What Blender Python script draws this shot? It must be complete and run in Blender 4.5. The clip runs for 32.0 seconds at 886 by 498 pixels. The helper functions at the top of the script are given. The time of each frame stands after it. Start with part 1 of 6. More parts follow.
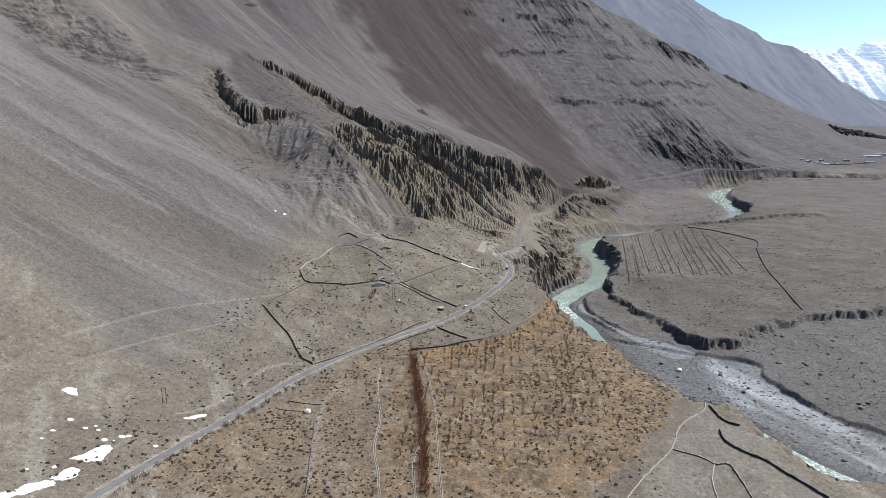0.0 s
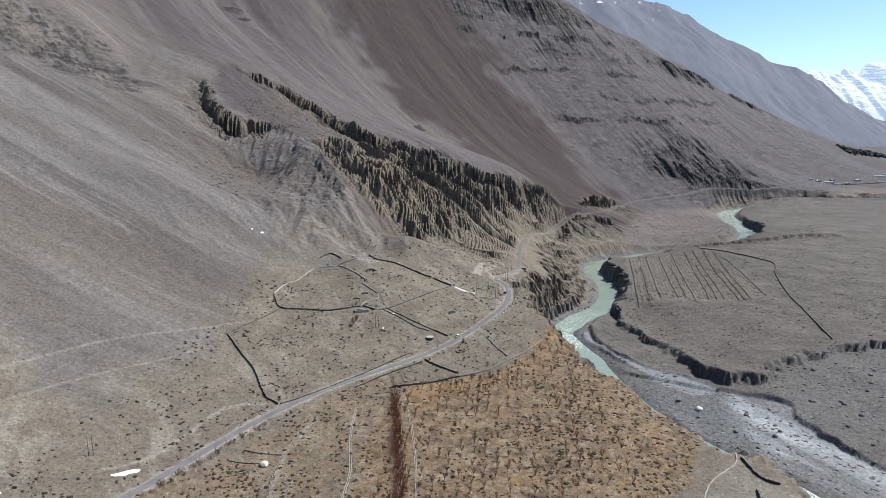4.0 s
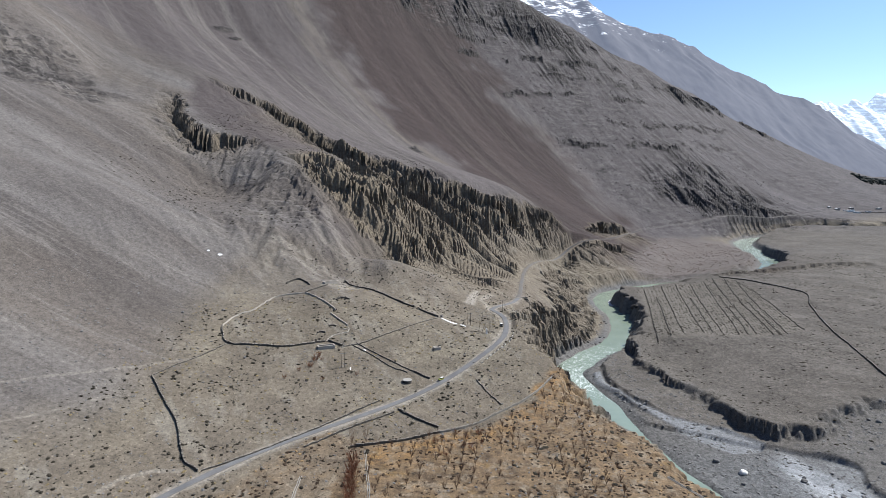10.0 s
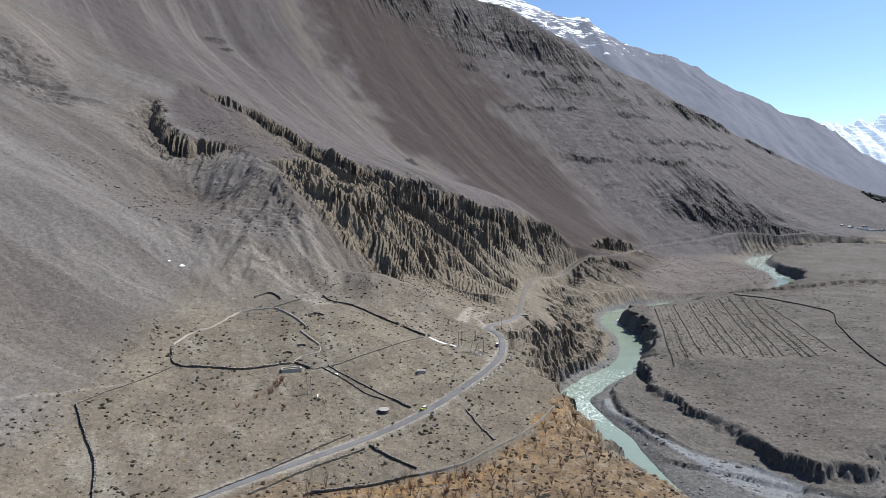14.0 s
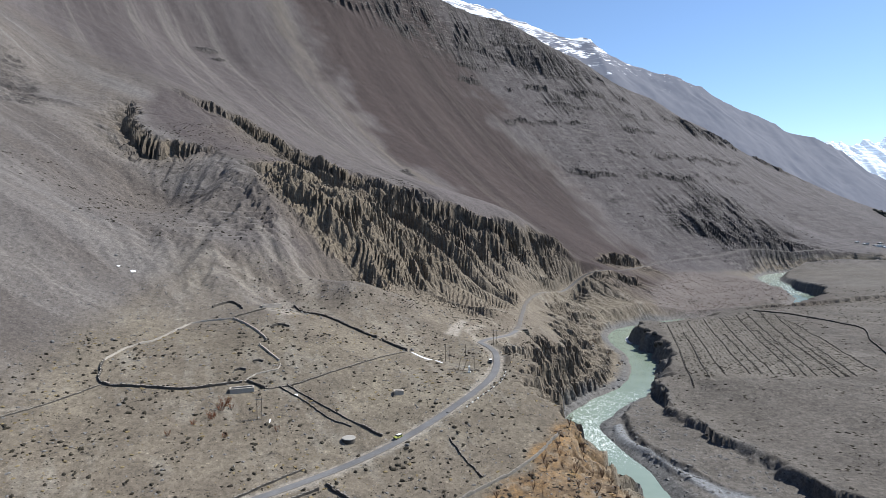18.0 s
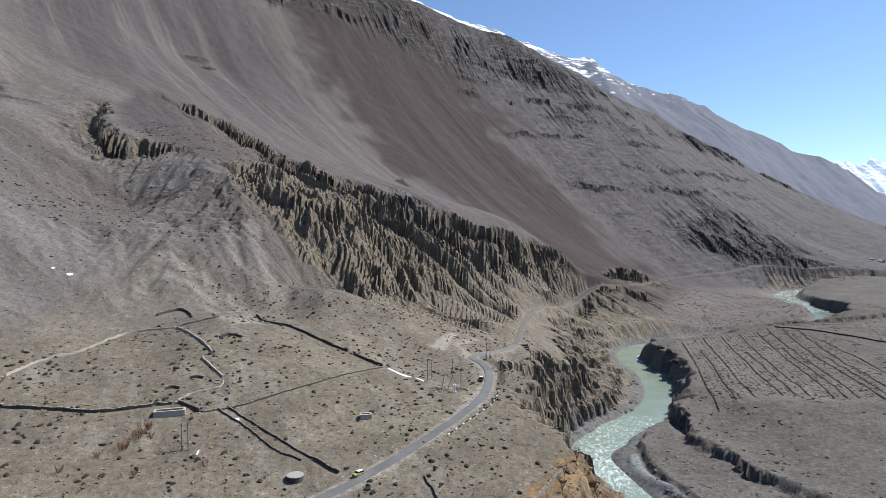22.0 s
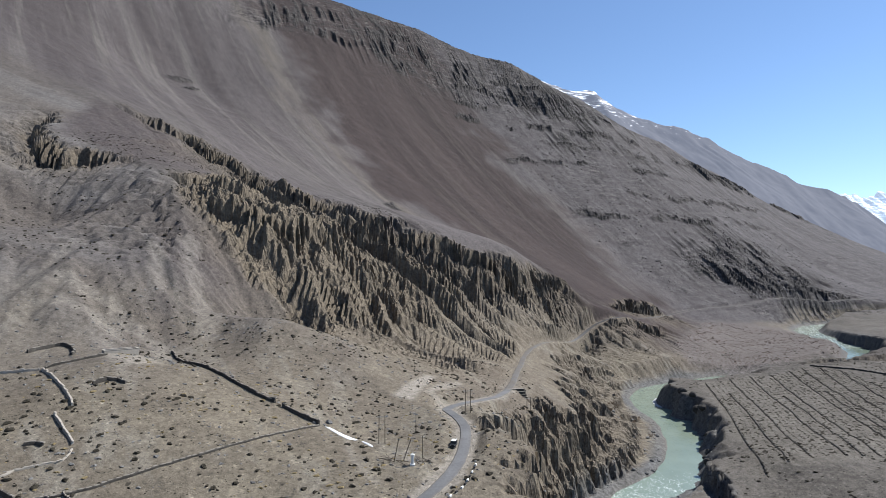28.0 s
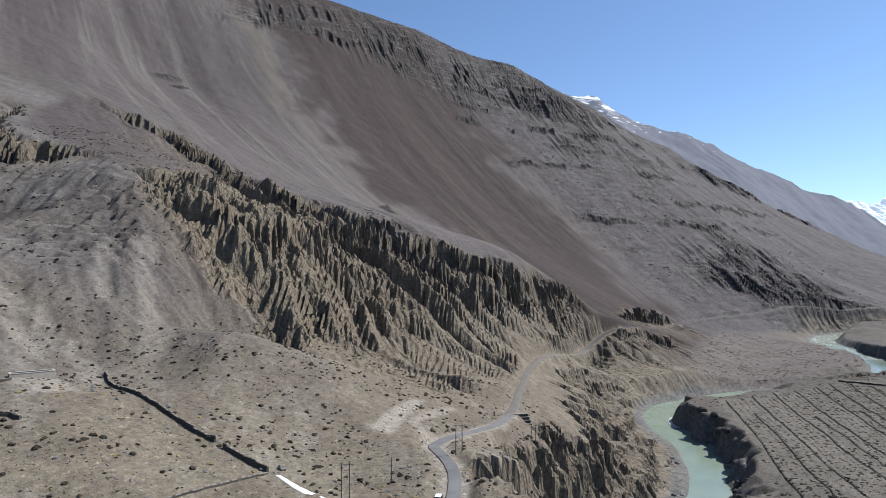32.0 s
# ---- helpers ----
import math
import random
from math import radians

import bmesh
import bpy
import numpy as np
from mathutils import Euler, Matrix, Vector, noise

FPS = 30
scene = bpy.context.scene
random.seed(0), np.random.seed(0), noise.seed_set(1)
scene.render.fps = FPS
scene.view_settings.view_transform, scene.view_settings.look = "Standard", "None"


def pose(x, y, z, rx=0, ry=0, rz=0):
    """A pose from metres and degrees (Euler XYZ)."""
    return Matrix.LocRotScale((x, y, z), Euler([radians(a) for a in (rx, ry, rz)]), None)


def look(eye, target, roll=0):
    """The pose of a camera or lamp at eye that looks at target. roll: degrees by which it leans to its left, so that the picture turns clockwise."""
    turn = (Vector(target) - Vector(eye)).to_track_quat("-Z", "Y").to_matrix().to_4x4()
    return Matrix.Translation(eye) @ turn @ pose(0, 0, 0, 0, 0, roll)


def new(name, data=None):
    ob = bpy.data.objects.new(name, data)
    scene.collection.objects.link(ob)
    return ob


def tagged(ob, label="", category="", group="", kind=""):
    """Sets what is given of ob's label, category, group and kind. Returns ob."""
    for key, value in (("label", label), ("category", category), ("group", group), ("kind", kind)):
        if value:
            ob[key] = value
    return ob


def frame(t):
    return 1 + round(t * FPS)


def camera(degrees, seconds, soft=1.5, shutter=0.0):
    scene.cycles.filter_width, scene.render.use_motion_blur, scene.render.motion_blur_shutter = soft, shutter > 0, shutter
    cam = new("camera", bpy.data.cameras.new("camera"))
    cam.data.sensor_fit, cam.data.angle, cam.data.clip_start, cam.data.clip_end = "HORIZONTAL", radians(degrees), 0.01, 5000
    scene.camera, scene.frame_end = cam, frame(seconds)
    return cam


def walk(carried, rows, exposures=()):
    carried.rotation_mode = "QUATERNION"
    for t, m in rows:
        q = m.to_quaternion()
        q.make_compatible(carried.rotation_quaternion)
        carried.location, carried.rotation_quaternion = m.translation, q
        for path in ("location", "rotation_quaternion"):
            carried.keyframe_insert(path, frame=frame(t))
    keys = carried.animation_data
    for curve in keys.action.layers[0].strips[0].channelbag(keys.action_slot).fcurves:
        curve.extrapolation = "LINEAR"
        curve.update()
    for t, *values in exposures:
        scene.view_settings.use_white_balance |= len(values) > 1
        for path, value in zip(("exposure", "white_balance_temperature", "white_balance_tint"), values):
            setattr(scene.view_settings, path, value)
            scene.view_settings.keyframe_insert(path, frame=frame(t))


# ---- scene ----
cam = camera(72.3, 32.0, 0.75)
METRES, EYE, TILT, LEAN, TURN = 400.0, 198.0, -13.0, 0.0, 0.0
ROWS = [
    (0.0, 0.0, 0.0, 0.0, 0.0, 0.0, -0.0),
    (0.5, 0.0026, 0.0152, 0.0008, 0.02, 0.21, -0.05),
    (1.0, 0.0058, 0.0308, 0.0011, 0.06, 0.45, -0.05),
    (1.5, 0.0087, 0.0465, 0.0012, 0.09, 0.7, -0.05),
    (2.0, 0.0117, 0.0622, 0.0015, 0.14, 0.94, -0.05),
    (2.5, 0.0146, 0.0778, 0.0017, 0.18, 1.19, -0.08),
    (3.0, 0.0177, 0.0936, 0.0015, 0.21, 1.48, -0.06),
    (3.5, 0.0206, 0.109, 0.0017, 0.24, 1.73, -0.1),
    (5.5, 0.0335, 0.1738, 0.0022, 0.44, 2.82, -0.15),
    (6.0, 0.036, 0.1887, 0.0028, 0.47, 3.05, -0.22),
    (6.5, 0.039, 0.2046, 0.0021, 0.5, 3.32, -0.2),
    (7.0, 0.0418, 0.2202, 0.0014, 0.56, 3.58, -0.23),
    (7.5, 0.0446, 0.236, -0.0006, 0.61, 3.85, -0.21),
    (8.0, 0.0477, 0.2515, -0.0018, 0.67, 4.08, -0.24),
    (8.5, 0.0507, 0.2674, -0.0035, 0.7, 4.34, -0.23),
    (9.0, 0.053, 0.2832, -0.0042, 0.72, 4.6, -0.24),
    (9.5, 0.0562, 0.2993, -0.0055, 0.78, 4.87, -0.25),
    (10.0, 0.059, 0.315, -0.0063, 0.84, 5.11, -0.27),
    (10.5, 0.062, 0.3309, -0.0073, 0.89, 5.38, -0.27),
    (11.0, 0.0649, 0.3468, -0.0081, 0.93, 5.63, -0.28),
    (11.5, 0.0678, 0.3625, -0.0092, 0.99, 5.89, -0.28),
    (12.0, 0.0707, 0.3784, -0.0105, 1.03, 6.15, -0.29),
    (12.5, 0.0735, 0.3941, -0.0112, 1.07, 6.4, -0.32),
    (13.0, 0.0765, 0.4099, -0.0124, 1.11, 6.67, -0.33),
    (13.5, 0.0793, 0.4255, -0.0131, 1.16, 6.91, -0.36),
    (14.0, 0.0819, 0.4413, -0.0143, 1.19, 7.18, -0.35),
    (14.5, 0.0846, 0.4572, -0.0153, 1.23, 7.42, -0.37),
    (16.5, 0.0964, 0.523, -0.0244, 1.46, 8.61, -0.36),
    (17.0, 0.0993, 0.5383, -0.0247, 1.51, 8.8, -0.36),
    (17.5, 0.1022, 0.5543, -0.0261, 1.55, 9.07, -0.34),
    (18.0, 0.1049, 0.5705, -0.0277, 1.58, 9.35, -0.33),
    (18.5, 0.1077, 0.5864, -0.0286, 1.64, 9.6, -0.35),
    (19.0, 0.1103, 0.6024, -0.0297, 1.67, 9.86, -0.37),
    (19.5, 0.1129, 0.6182, -0.0311, 1.72, 10.12, -0.37),
    (20.0, 0.1155, 0.634, -0.0319, 1.77, 10.37, -0.37),
    (20.5, 0.118, 0.6498, -0.0329, 1.81, 10.63, -0.39),
    (21.0, 0.1207, 0.6656, -0.0338, 1.86, 10.88, -0.39),
    (21.5, 0.123, 0.6816, -0.0346, 1.89, 11.15, -0.41),
    (22.0, 0.1255, 0.6976, -0.0357, 1.93, 11.43, -0.41),
    (22.5, 0.1281, 0.7133, -0.0362, 1.97, 11.67, -0.43),
    (23.0, 0.1307, 0.7291, -0.0372, 2.01, 11.92, -0.43),
    (23.5, 0.1331, 0.745, -0.038, 2.03, 12.19, -0.45),
    (24.0, 0.1357, 0.7606, -0.0387, 2.06, 12.47, -0.46),
    (24.5, 0.138, 0.7756, -0.0376, 2.08, 12.73, -0.48),
    (25.0, 0.1403, 0.7904, -0.0356, 2.07, 13.02, -0.5),
    (25.5, 0.1426, 0.8051, -0.033, 2.09, 13.31, -0.51),
    (27.5, 0.1528, 0.8626, -0.0206, 2.22, 14.43, -0.52),
    (28.0, 0.1547, 0.8767, -0.0169, 2.24, 14.69, -0.55),
    (28.5, 0.1567, 0.8909, -0.0135, 2.28, 14.98, -0.55),
    (29.0, 0.1585, 0.9051, -0.0101, 2.31, 15.34, -0.53),
    (29.5, 0.16, 0.9192, -0.0066, 2.33, 15.42, -0.56),
    (30.0, 0.1614, 0.9334, -0.0035, 2.36, 15.43, -0.56),
    (30.5, 0.1623, 0.9469, -0.0001, 2.4, 15.41, -0.59),
    (31.0, 0.1629, 0.9594, 0.0026, 2.42, 15.4, -0.59),
    (31.5, 0.163, 0.9704, 0.0043, 2.36, 15.37, -0.6),
    (32.0, 0.1624, 0.9795, 0.0052, 2.38, 15.33, -0.69),
]
EXPOSURES = ((0.0, 0.83), (14.0, 0.82), (32.0, 0.76))
walk(cam, [(t, pose(0, 0, EYE, TILT, LEAN, TURN) @ pose(METRES * x, METRES * y, METRES * z, 90 + pitch, roll, yaw)) for t, x, y, z, yaw, pitch, roll in ROWS], EXPOSURES)

# ---- light ----
SUN_FROM = Vector((0.93, 0.37, 0.0)).normalized()
SUN_HIGH = 50.0
world = bpy.data.worlds.new("sky")
scene.world = world
world.use_nodes = True
wn = world.node_tree.nodes
sky = wn.new("ShaderNodeTexSky")
sky.sky_type = "NISHITA"
sky.sun_disc = False
sky.sun_elevation = radians(SUN_HIGH)
sky.sun_rotation = math.atan2(SUN_FROM.x, SUN_FROM.y)
sky.altitude = 1500
sky.air_density, sky.dust_density, sky.ozone_density = 1.0, 0.15, 4.5
world.node_tree.links.new(sky.outputs[0], wn["Background"].inputs[0])
wn["Background"].inputs[1].default_value = 0.097
sun = new("sun", bpy.data.lights.new("sun", "SUN"))
sun.data.energy, sun.data.angle, sun.data.color = 5.0, radians(0.55), (1.0, 0.982, 0.94)
high = radians(SUN_HIGH)
sun.matrix_world = look((0, 0, 900), Vector((0, 0, 900)) - Vector((SUN_FROM.x * math.cos(high), SUN_FROM.y * math.cos(high), math.sin(high))))

# ---- materials ----
class Nodes:
    """Short words for building a node material."""

    def __init__(self, name):
        self.mat = bpy.data.materials.new(name)
        self.mat.use_nodes = True
        self.tree = self.mat.node_tree
        self.bsdf = self.tree.nodes["Principled BSDF"]
        self.bsdf.inputs["Specular IOR Level"].default_value = 0.2
        self.at = None

    def node(self, kind, **props):
        n = self.tree.nodes.new(kind)
        for key, value in props.items():
            if key == "operation":
                n.operation = value
            elif key == "attribute_name":
                n.attribute_name = value
        return n

    def put(self, socket, value):
        if isinstance(value, bpy.types.NodeSocket):
            self.tree.links.new(value, socket)
        else:
            if isinstance(value, (tuple, list)) and len(value) == 3 and len(socket.default_value) == 4:
                value = (*value, 1)
            socket.default_value = value

    def coords(self, scale=(1, 1, 1), turn=(0, 0, 0)):
        if self.at is None:
            self.at = self.node("ShaderNodeTexCoord").outputs["Object"]
        at = self.at
        if any(turn):
            r = self.node("ShaderNodeMapping")
            self.put(r.inputs[0], at)
            r.inputs["Rotation"].default_value = [radians(a) for a in turn]
            at = r.outputs[0]
        m = self.node("ShaderNodeMapping")
        self.put(m.inputs[0], at)
        m.inputs["Scale"].default_value = scale
        return m.outputs[0]

    def noise(self, size, detail=4, rough=0.55, stretch=(1, 1, 1), turn=(0, 0, 0), warp=0.0):
        n = self.node("ShaderNodeTexNoise")
        self.put(n.inputs["Vector"], self.coords(stretch, turn))
        n.inputs["Scale"].default_value = 1 / size
        n.inputs["Detail"].default_value, n.inputs["Roughness"].default_value, n.inputs["Distortion"].default_value = detail, rough, warp
        return n.outputs[0]

    def cells(self, size, stretch=(1, 1, 1)):
        n = self.node("ShaderNodeTexVoronoi")
        self.put(n.inputs["Vector"], self.coords(stretch))
        n.inputs["Scale"].default_value = 1 / size
        return n

    def attr(self, name):
        return self.node("ShaderNodeAttribute", attribute_name=name).outputs["Fac"]

    def math(self, op, a, b=0.0):
        n = self.node("ShaderNodeMath", operation=op)
        self.put(n.inputs[0], a)
        self.put(n.inputs[1], b)
        return n.outputs[0]

    def ramp(self, value, low, high, a=0.0, b=1.0):
        n = self.node("ShaderNodeMapRange")
        self.put(n.inputs[0], value)
        for k, q in zip((1, 2, 3, 4), (low, high, a, b)):
            n.inputs[k].default_value = q
        return n.outputs[0]

    def mix(self, fac, a, b):
        n = self.node("ShaderNodeMix")
        n.data_type = "RGBA"
        self.put(n.inputs[0], fac)
        self.put(n.inputs[6], a)
        self.put(n.inputs[7], b)
        return n.outputs[2]

    def mul(self, a, b):
        n = self.node("ShaderNodeMix")
        n.data_type, n.blend_type = "RGBA", "MULTIPLY"
        n.inputs[0].default_value = 1
        self.put(n.inputs[6], a)
        self.put(n.inputs[7], b)
        return n.outputs[2]

    def finish(self, color, rough=0.9, bump=None, strength=0.5, depth=0.1, metal=0.0):
        self.put(self.bsdf.inputs["Base Color"], color)
        self.put(self.bsdf.inputs["Roughness"], rough)
        self.bsdf.inputs["Metallic"].default_value = metal
        if bump is not None:
            n = self.node("ShaderNodeBump")
            n.inputs["Strength"].default_value, n.inputs["Distance"].default_value = strength, depth
            self.put(n.inputs["Height"], bump)
            self.tree.links.new(n.outputs[0], self.bsdf.inputs["Normal"])
        return self.mat


def plain(name, color, rough=0.85, vary=0.25, size=0.6, bump=0.3, depth=0.03, metal=0.0):
    """A simple surface with grain at two scales."""
    k = Nodes(name)
    n = k.noise(size, 5)
    m = k.noise(size * 6, 3)
    tone = k.ramp(k.math("ADD", n, m), 0.6, 1.4, 1 - vary, 1 + vary)
    color = tuple(c * (0.58 if max(color) < 0.55 else 0.75) for c in color)
    return k.finish(k.mul(color, tone), rough, n, bump, depth, metal)


def ground_material():
    k = Nodes("dry_ground")
    fall = (0, 0, -41.3)
    # scree: long streaks down the slope
    s1 = k.noise(20, 6, 0.62, (1, 0.04, 0.04), fall, 0.3)
    s2 = k.noise(80, 5, 0.55, (1, 0.07, 0.07), fall, 0.4)
    s3 = k.noise(7, 5, 0.6, (1, 0.06, 0.06), fall, 0.2)
    big = k.noise(240, 4, 0.6)
    mid = k.noise(22, 6, 0.65)
    fine = k.noise(2.2, 5, 0.7)
    grit = k.noise(0.45, 3, 0.7)
    spots = k.noise(1.05, 4, 0.8)
    scree = k.mix(k.ramp(s2, 0.36, 0.62), (0.092, 0.078, 0.078), (0.160, 0.141, 0.139))
    scree = k.mix(k.ramp(s1, 0.52, 0.72), scree, (0.190, 0.174, 0.160))
    rust = k.mix(k.ramp(s2, 0.38, 0.62), (0.043, 0.029, 0.028), (0.068, 0.048, 0.045))
    rust = k.mix(k.ramp(s1, 0.58, 0.74, 0, 0.4), rust, (0.145, 0.122, 0.102))
    scree = k.mix(k.attr("rust"), scree, rust)
    scree = k.mul(scree, k.ramp(s3, 0.3, 0.7, 0.86, 1.14))
    soil = k.mix(k.ramp(mid, 0.36, 0.64), (0.192, 0.163, 0.125), (0.282, 0.243, 0.185))
    soil = k.mix(k.ramp(big, 0.38, 0.65, 0, 0.6), soil, (0.160, 0.128, 0.106))
    soil = k.mix(k.ramp(k.noise(13, 7, 0.6, (1, 0.25, 1), (0, 0, -30)), 0.54, 0.66, 0, 0.7), soil, (0.32, 0.290, 0.242))
    soil = k.mix(k.ramp(k.noise(10, 7, 0.85), 0.56, 0.63, 0, 0.6), soil, (0.105, 0.092, 0.077))
    fan = (0, 0, -79.6)
    f1, f2, f3 = k.noise(10, 6, 0.7, (1, 0.045, 0.045), fan, 0.3), k.noise(46, 4, 0.55, (1, 0.09, 0.09), fan, 0.3), k.noise(120, 3, 0.5, (1, 0.2, 0.2), fan)
    near_scree = k.mix(k.ramp(f2, 0.40, 0.60), (0.130, 0.115, 0.108), (0.222, 0.205, 0.195))
    near_scree = k.mix(k.ramp(f3, 0.46, 0.60, 0, 0.7), near_scree, (0.168, 0.140, 0.117))
    near_scree = k.mix(k.ramp(f1, 0.57, 0.66, 0, 0.6), near_scree, (0.300, 0.278, 0.260))
    near_scree = k.mix(k.ramp(f1, 0.43, 0.36, 0, 0.45), near_scree, (0.092, 0.080, 0.074))
    scree = k.mix(k.math("MULTIPLY", k.attr("grey"), 0.95), scree, near_scree)
    scree = k.mix(k.math("MULTIPLY", k.attr("stony"), 0.7), scree, k.mix(k.ramp(k.noise(30, 6, 0.7), 0.38, 0.62), (0.082, 0.073, 0.078), (0.142, 0.131, 0.137)))
    rubble = k.noise(4.6, 2, 0.6)
    scree = k.mix(k.math("MULTIPLY", k.ramp(rubble, 0.60, 0.65, 0, 0.85), k.ramp(k.attr("stony"), 0, 1, 0.2, 1)), scree, (0.045, 0.041, 0.041))
    scree = k.mix(k.math("MULTIPLY", k.ramp(rubble, 0.38, 0.33, 0, 0.65), k.ramp(k.attr("stony"), 0, 1, 0.25, 1)), scree, (0.205, 0.190, 0.180))
    soil = k.mix(k.math("MULTIPLY", k.attr("terrace"), 0.75), soil, k.mix(k.ramp(k.math("ADD", k.math("MULTIPLY", k.noise(34, 4, 0.6), 0.5), k.math("MULTIPLY", k.noise(3.2, 2, 0.6), 0.5)), 0.42, 0.60), (0.088, 0.081, 0.076), (0.164, 0.151, 0.140)))
    col = k.mix(k.attr("slope"), soil, scree)
    clay = k.mix(k.ramp(k.noise(11, 6, 0.8), 0.38, 0.60), (0.120, 0.098, 0.078), (0.250, 0.206, 0.155))
    col = k.mix(k.math("MULTIPLY", k.attr("streak"), k.ramp(s1, 0.35, 0.6, 0.1, 0.7)), col, (0.205, 0.178, 0.145))
    clay = k.mix(k.math("MULTIPLY", k.attr("ochre"), k.ramp(mid, 0.3, 0.6, 0.35, 0.9)), clay, k.mix(k.ramp(fine, 0.3, 0.7), (0.205, 0.166, 0.122), (0.310, 0.256, 0.192)))
    col = k.mix(k.attr("bad"), col, clay)
    col = k.mix(k.math("MULTIPLY", k.attr("ochre"), 0.3), col, (0.225, 0.186, 0.140))
    rock = k.mix(k.ramp(k.noise(9, 6, 0.75, (0.5, 0.5, 2.2)), 0.36, 0.62), (0.030, 0.028, 0.029), (0.115, 0.104, 0.098))
    strata = k.math("ADD", k.math("MULTIPLY", k.noise(9, 5, 0.75, (0.16, 0.16, 1.25)), 0.62), k.math("MULTIPLY", k.noise(10, 3, 0.6), 0.38))
    ledge = k.ramp(strata, 0.455, 0.42, 0, 0.7)
    craggy = k.ramp(k.attr("rocky"), 0.2, 0.95)
    col = k.mix(k.math("MULTIPLY", craggy, k.ramp(strata, 0.515, 0.545, 0.05, 0.95)), col, k.mix(k.ramp(k.noise(6, 2, 0.6), 0.4, 0.6), (0.016, 0.015, 0.016), (0.070, 0.063, 0.062)))
    col = k.mix(k.math("MULTIPLY", craggy, ledge), col, (0.215, 0.195, 0.188))
    col = k.mix(k.math("MULTIPLY", k.ramp(k.attr("band"), 0.10, 0.4), k.ramp(k.noise(6, 2, 0.6), 0.40, 0.50, 0.25, 0.98)), col, rock)
    col = k.mix(k.math("MULTIPLY", k.attr("crest"), k.ramp(k.attr("bad"), 0.0, 0.5, 0.7, 0.25)), col, (0.330, 0.298, 0.250))
    stones = k.mix(k.ramp(fine, 0.3, 0.7), (0.118, 0.121, 0.125), (0.215, 0.218, 0.222))
    stones = k.mix(k.math("MULTIPLY", k.attr("wash"), 0.85), stones, k.mix(k.ramp(k.noise(16, 5, 0.7, (1, 0.3, 1), (0, 0, -35)), 0.38, 0.62), (0.330, 0.350, 0.375), (0.570, 0.598, 0.625)))
    col = k.mix(k.attr("gravel"), col, stones)
    crop = k.mix(k.ramp(k.noise(9, 6, 0.7), 0.36, 0.62), (0.125, 0.088, 0.057), (0.285, 0.198, 0.118))
    crop = k.mix(k.ramp(k.noise(5.5, 4, 0.65), 0.50, 0.64, 0, 0.8), crop, (0.330, 0.270, 0.200))
    crop = k.mix(k.ramp(k.noise(17, 5, 0.7), 0.58, 0.72, 0, 0.7), crop, (0.330, 0.205, 0.070))
    crop = k.mix(k.math("MULTIPLY", k.attr("gold"), k.ramp(k.noise(6, 5, 0.8), 0.44, 0.60, 0.0, 0.8)), crop, (0.370, 0.215, 0.085))
    col = k.mix(k.attr("orchard"), col, crop)
    red = k.mix(k.ramp(fine, 0.35, 0.65), (0.122, 0.100, 0.093), (0.218, 0.192, 0.180))
    col = k.mix(k.attr("debris"), col, red)
    col = k.mix(k.attr("mud"), col, k.mix(mid, (0.230, 0.240, 0.255), (0.290, 0.300, 0.315)))
    col = k.mix(k.math("MULTIPLY", k.attr("pale"), 0.75), col, k.mix(k.ramp(mid, 0.3, 0.7), (0.215, 0.190, 0.155), (0.300, 0.275, 0.235)))
    col = k.mix(k.attr("verge"), col, (0.420, 0.380, 0.330))
    # pebbles and dry tufts
    quiet = k.math("SUBTRACT", 1.0, k.math("MAXIMUM", k.math("MULTIPLY", k.attr("slope"), 0.8), k.math("MULTIPLY", k.attr("grey"), 0.85)))
    col = k.mix(k.math("MULTIPLY", k.ramp(spots, 0.62, 0.67, 0, 0.8), quiet), col, (0.060, 0.052, 0.042))
    col = k.mix(k.math("MULTIPLY", k.ramp(spots, 0.35, 0.29, 0, 0.5), quiet), col, (0.330, 0.310, 0.285))
    grain = k.noise(2.2, 6, 0.9)
    tone = k.math("MULTIPLY", k.ramp(grain, 0.39, 0.61, 0.33, 0.69), k.ramp(grit, 0.3, 0.7, 0.82, 1.18))
    # loose stones and tufts of two sizes, sparser on clean scree
    clean = k.math("SUBTRACT", 1.0, k.math("MAXIMUM", k.attr("wash"), k.math("MULTIPLY", k.math("MULTIPLY", k.attr("slope"), 0.45), k.math("SUBTRACT", 1.0, k.attr("stony")))))
    small, large = k.noise(0.95, 2, 0.6), k.noise(2.5, 2, 0.6)
    dots = k.math("MAXIMUM", k.ramp(small, 0.66, 0.69, 0, 0.75), k.ramp(large, 0.69, 0.71, 0, 0.65))
    tone = k.math("MULTIPLY", tone, k.math("SUBTRACT", 1.0, k.math("MULTIPLY", dots, clean)))
    tone = k.math("MULTIPLY", tone, k.math("ADD", 1.0, k.math("MULTIPLY", k.ramp(k.math("MINIMUM", small, k.math("ADD", large, 0.03)), 0.34, 0.30, 0, 0.75), clean)))
    ribs = k.math("MULTIPLY", k.noise(2.2, 3, 0.6, (1, 1, 0.08)), k.math("MULTIPLY", k.math("MAXIMUM", k.attr("bad"), k.attr("band")), 3.2))
    relief = k.math("ADD", k.math("MULTIPLY", mid, 0.7), k.math("ADD", k.math("MULTIPLY", fine, 0.22), k.math("MULTIPLY", grit, 0.24)))
    return k.finish(k.mul(col, tone), 0.95, k.math("ADD", relief, ribs), 0.85, 1.0)


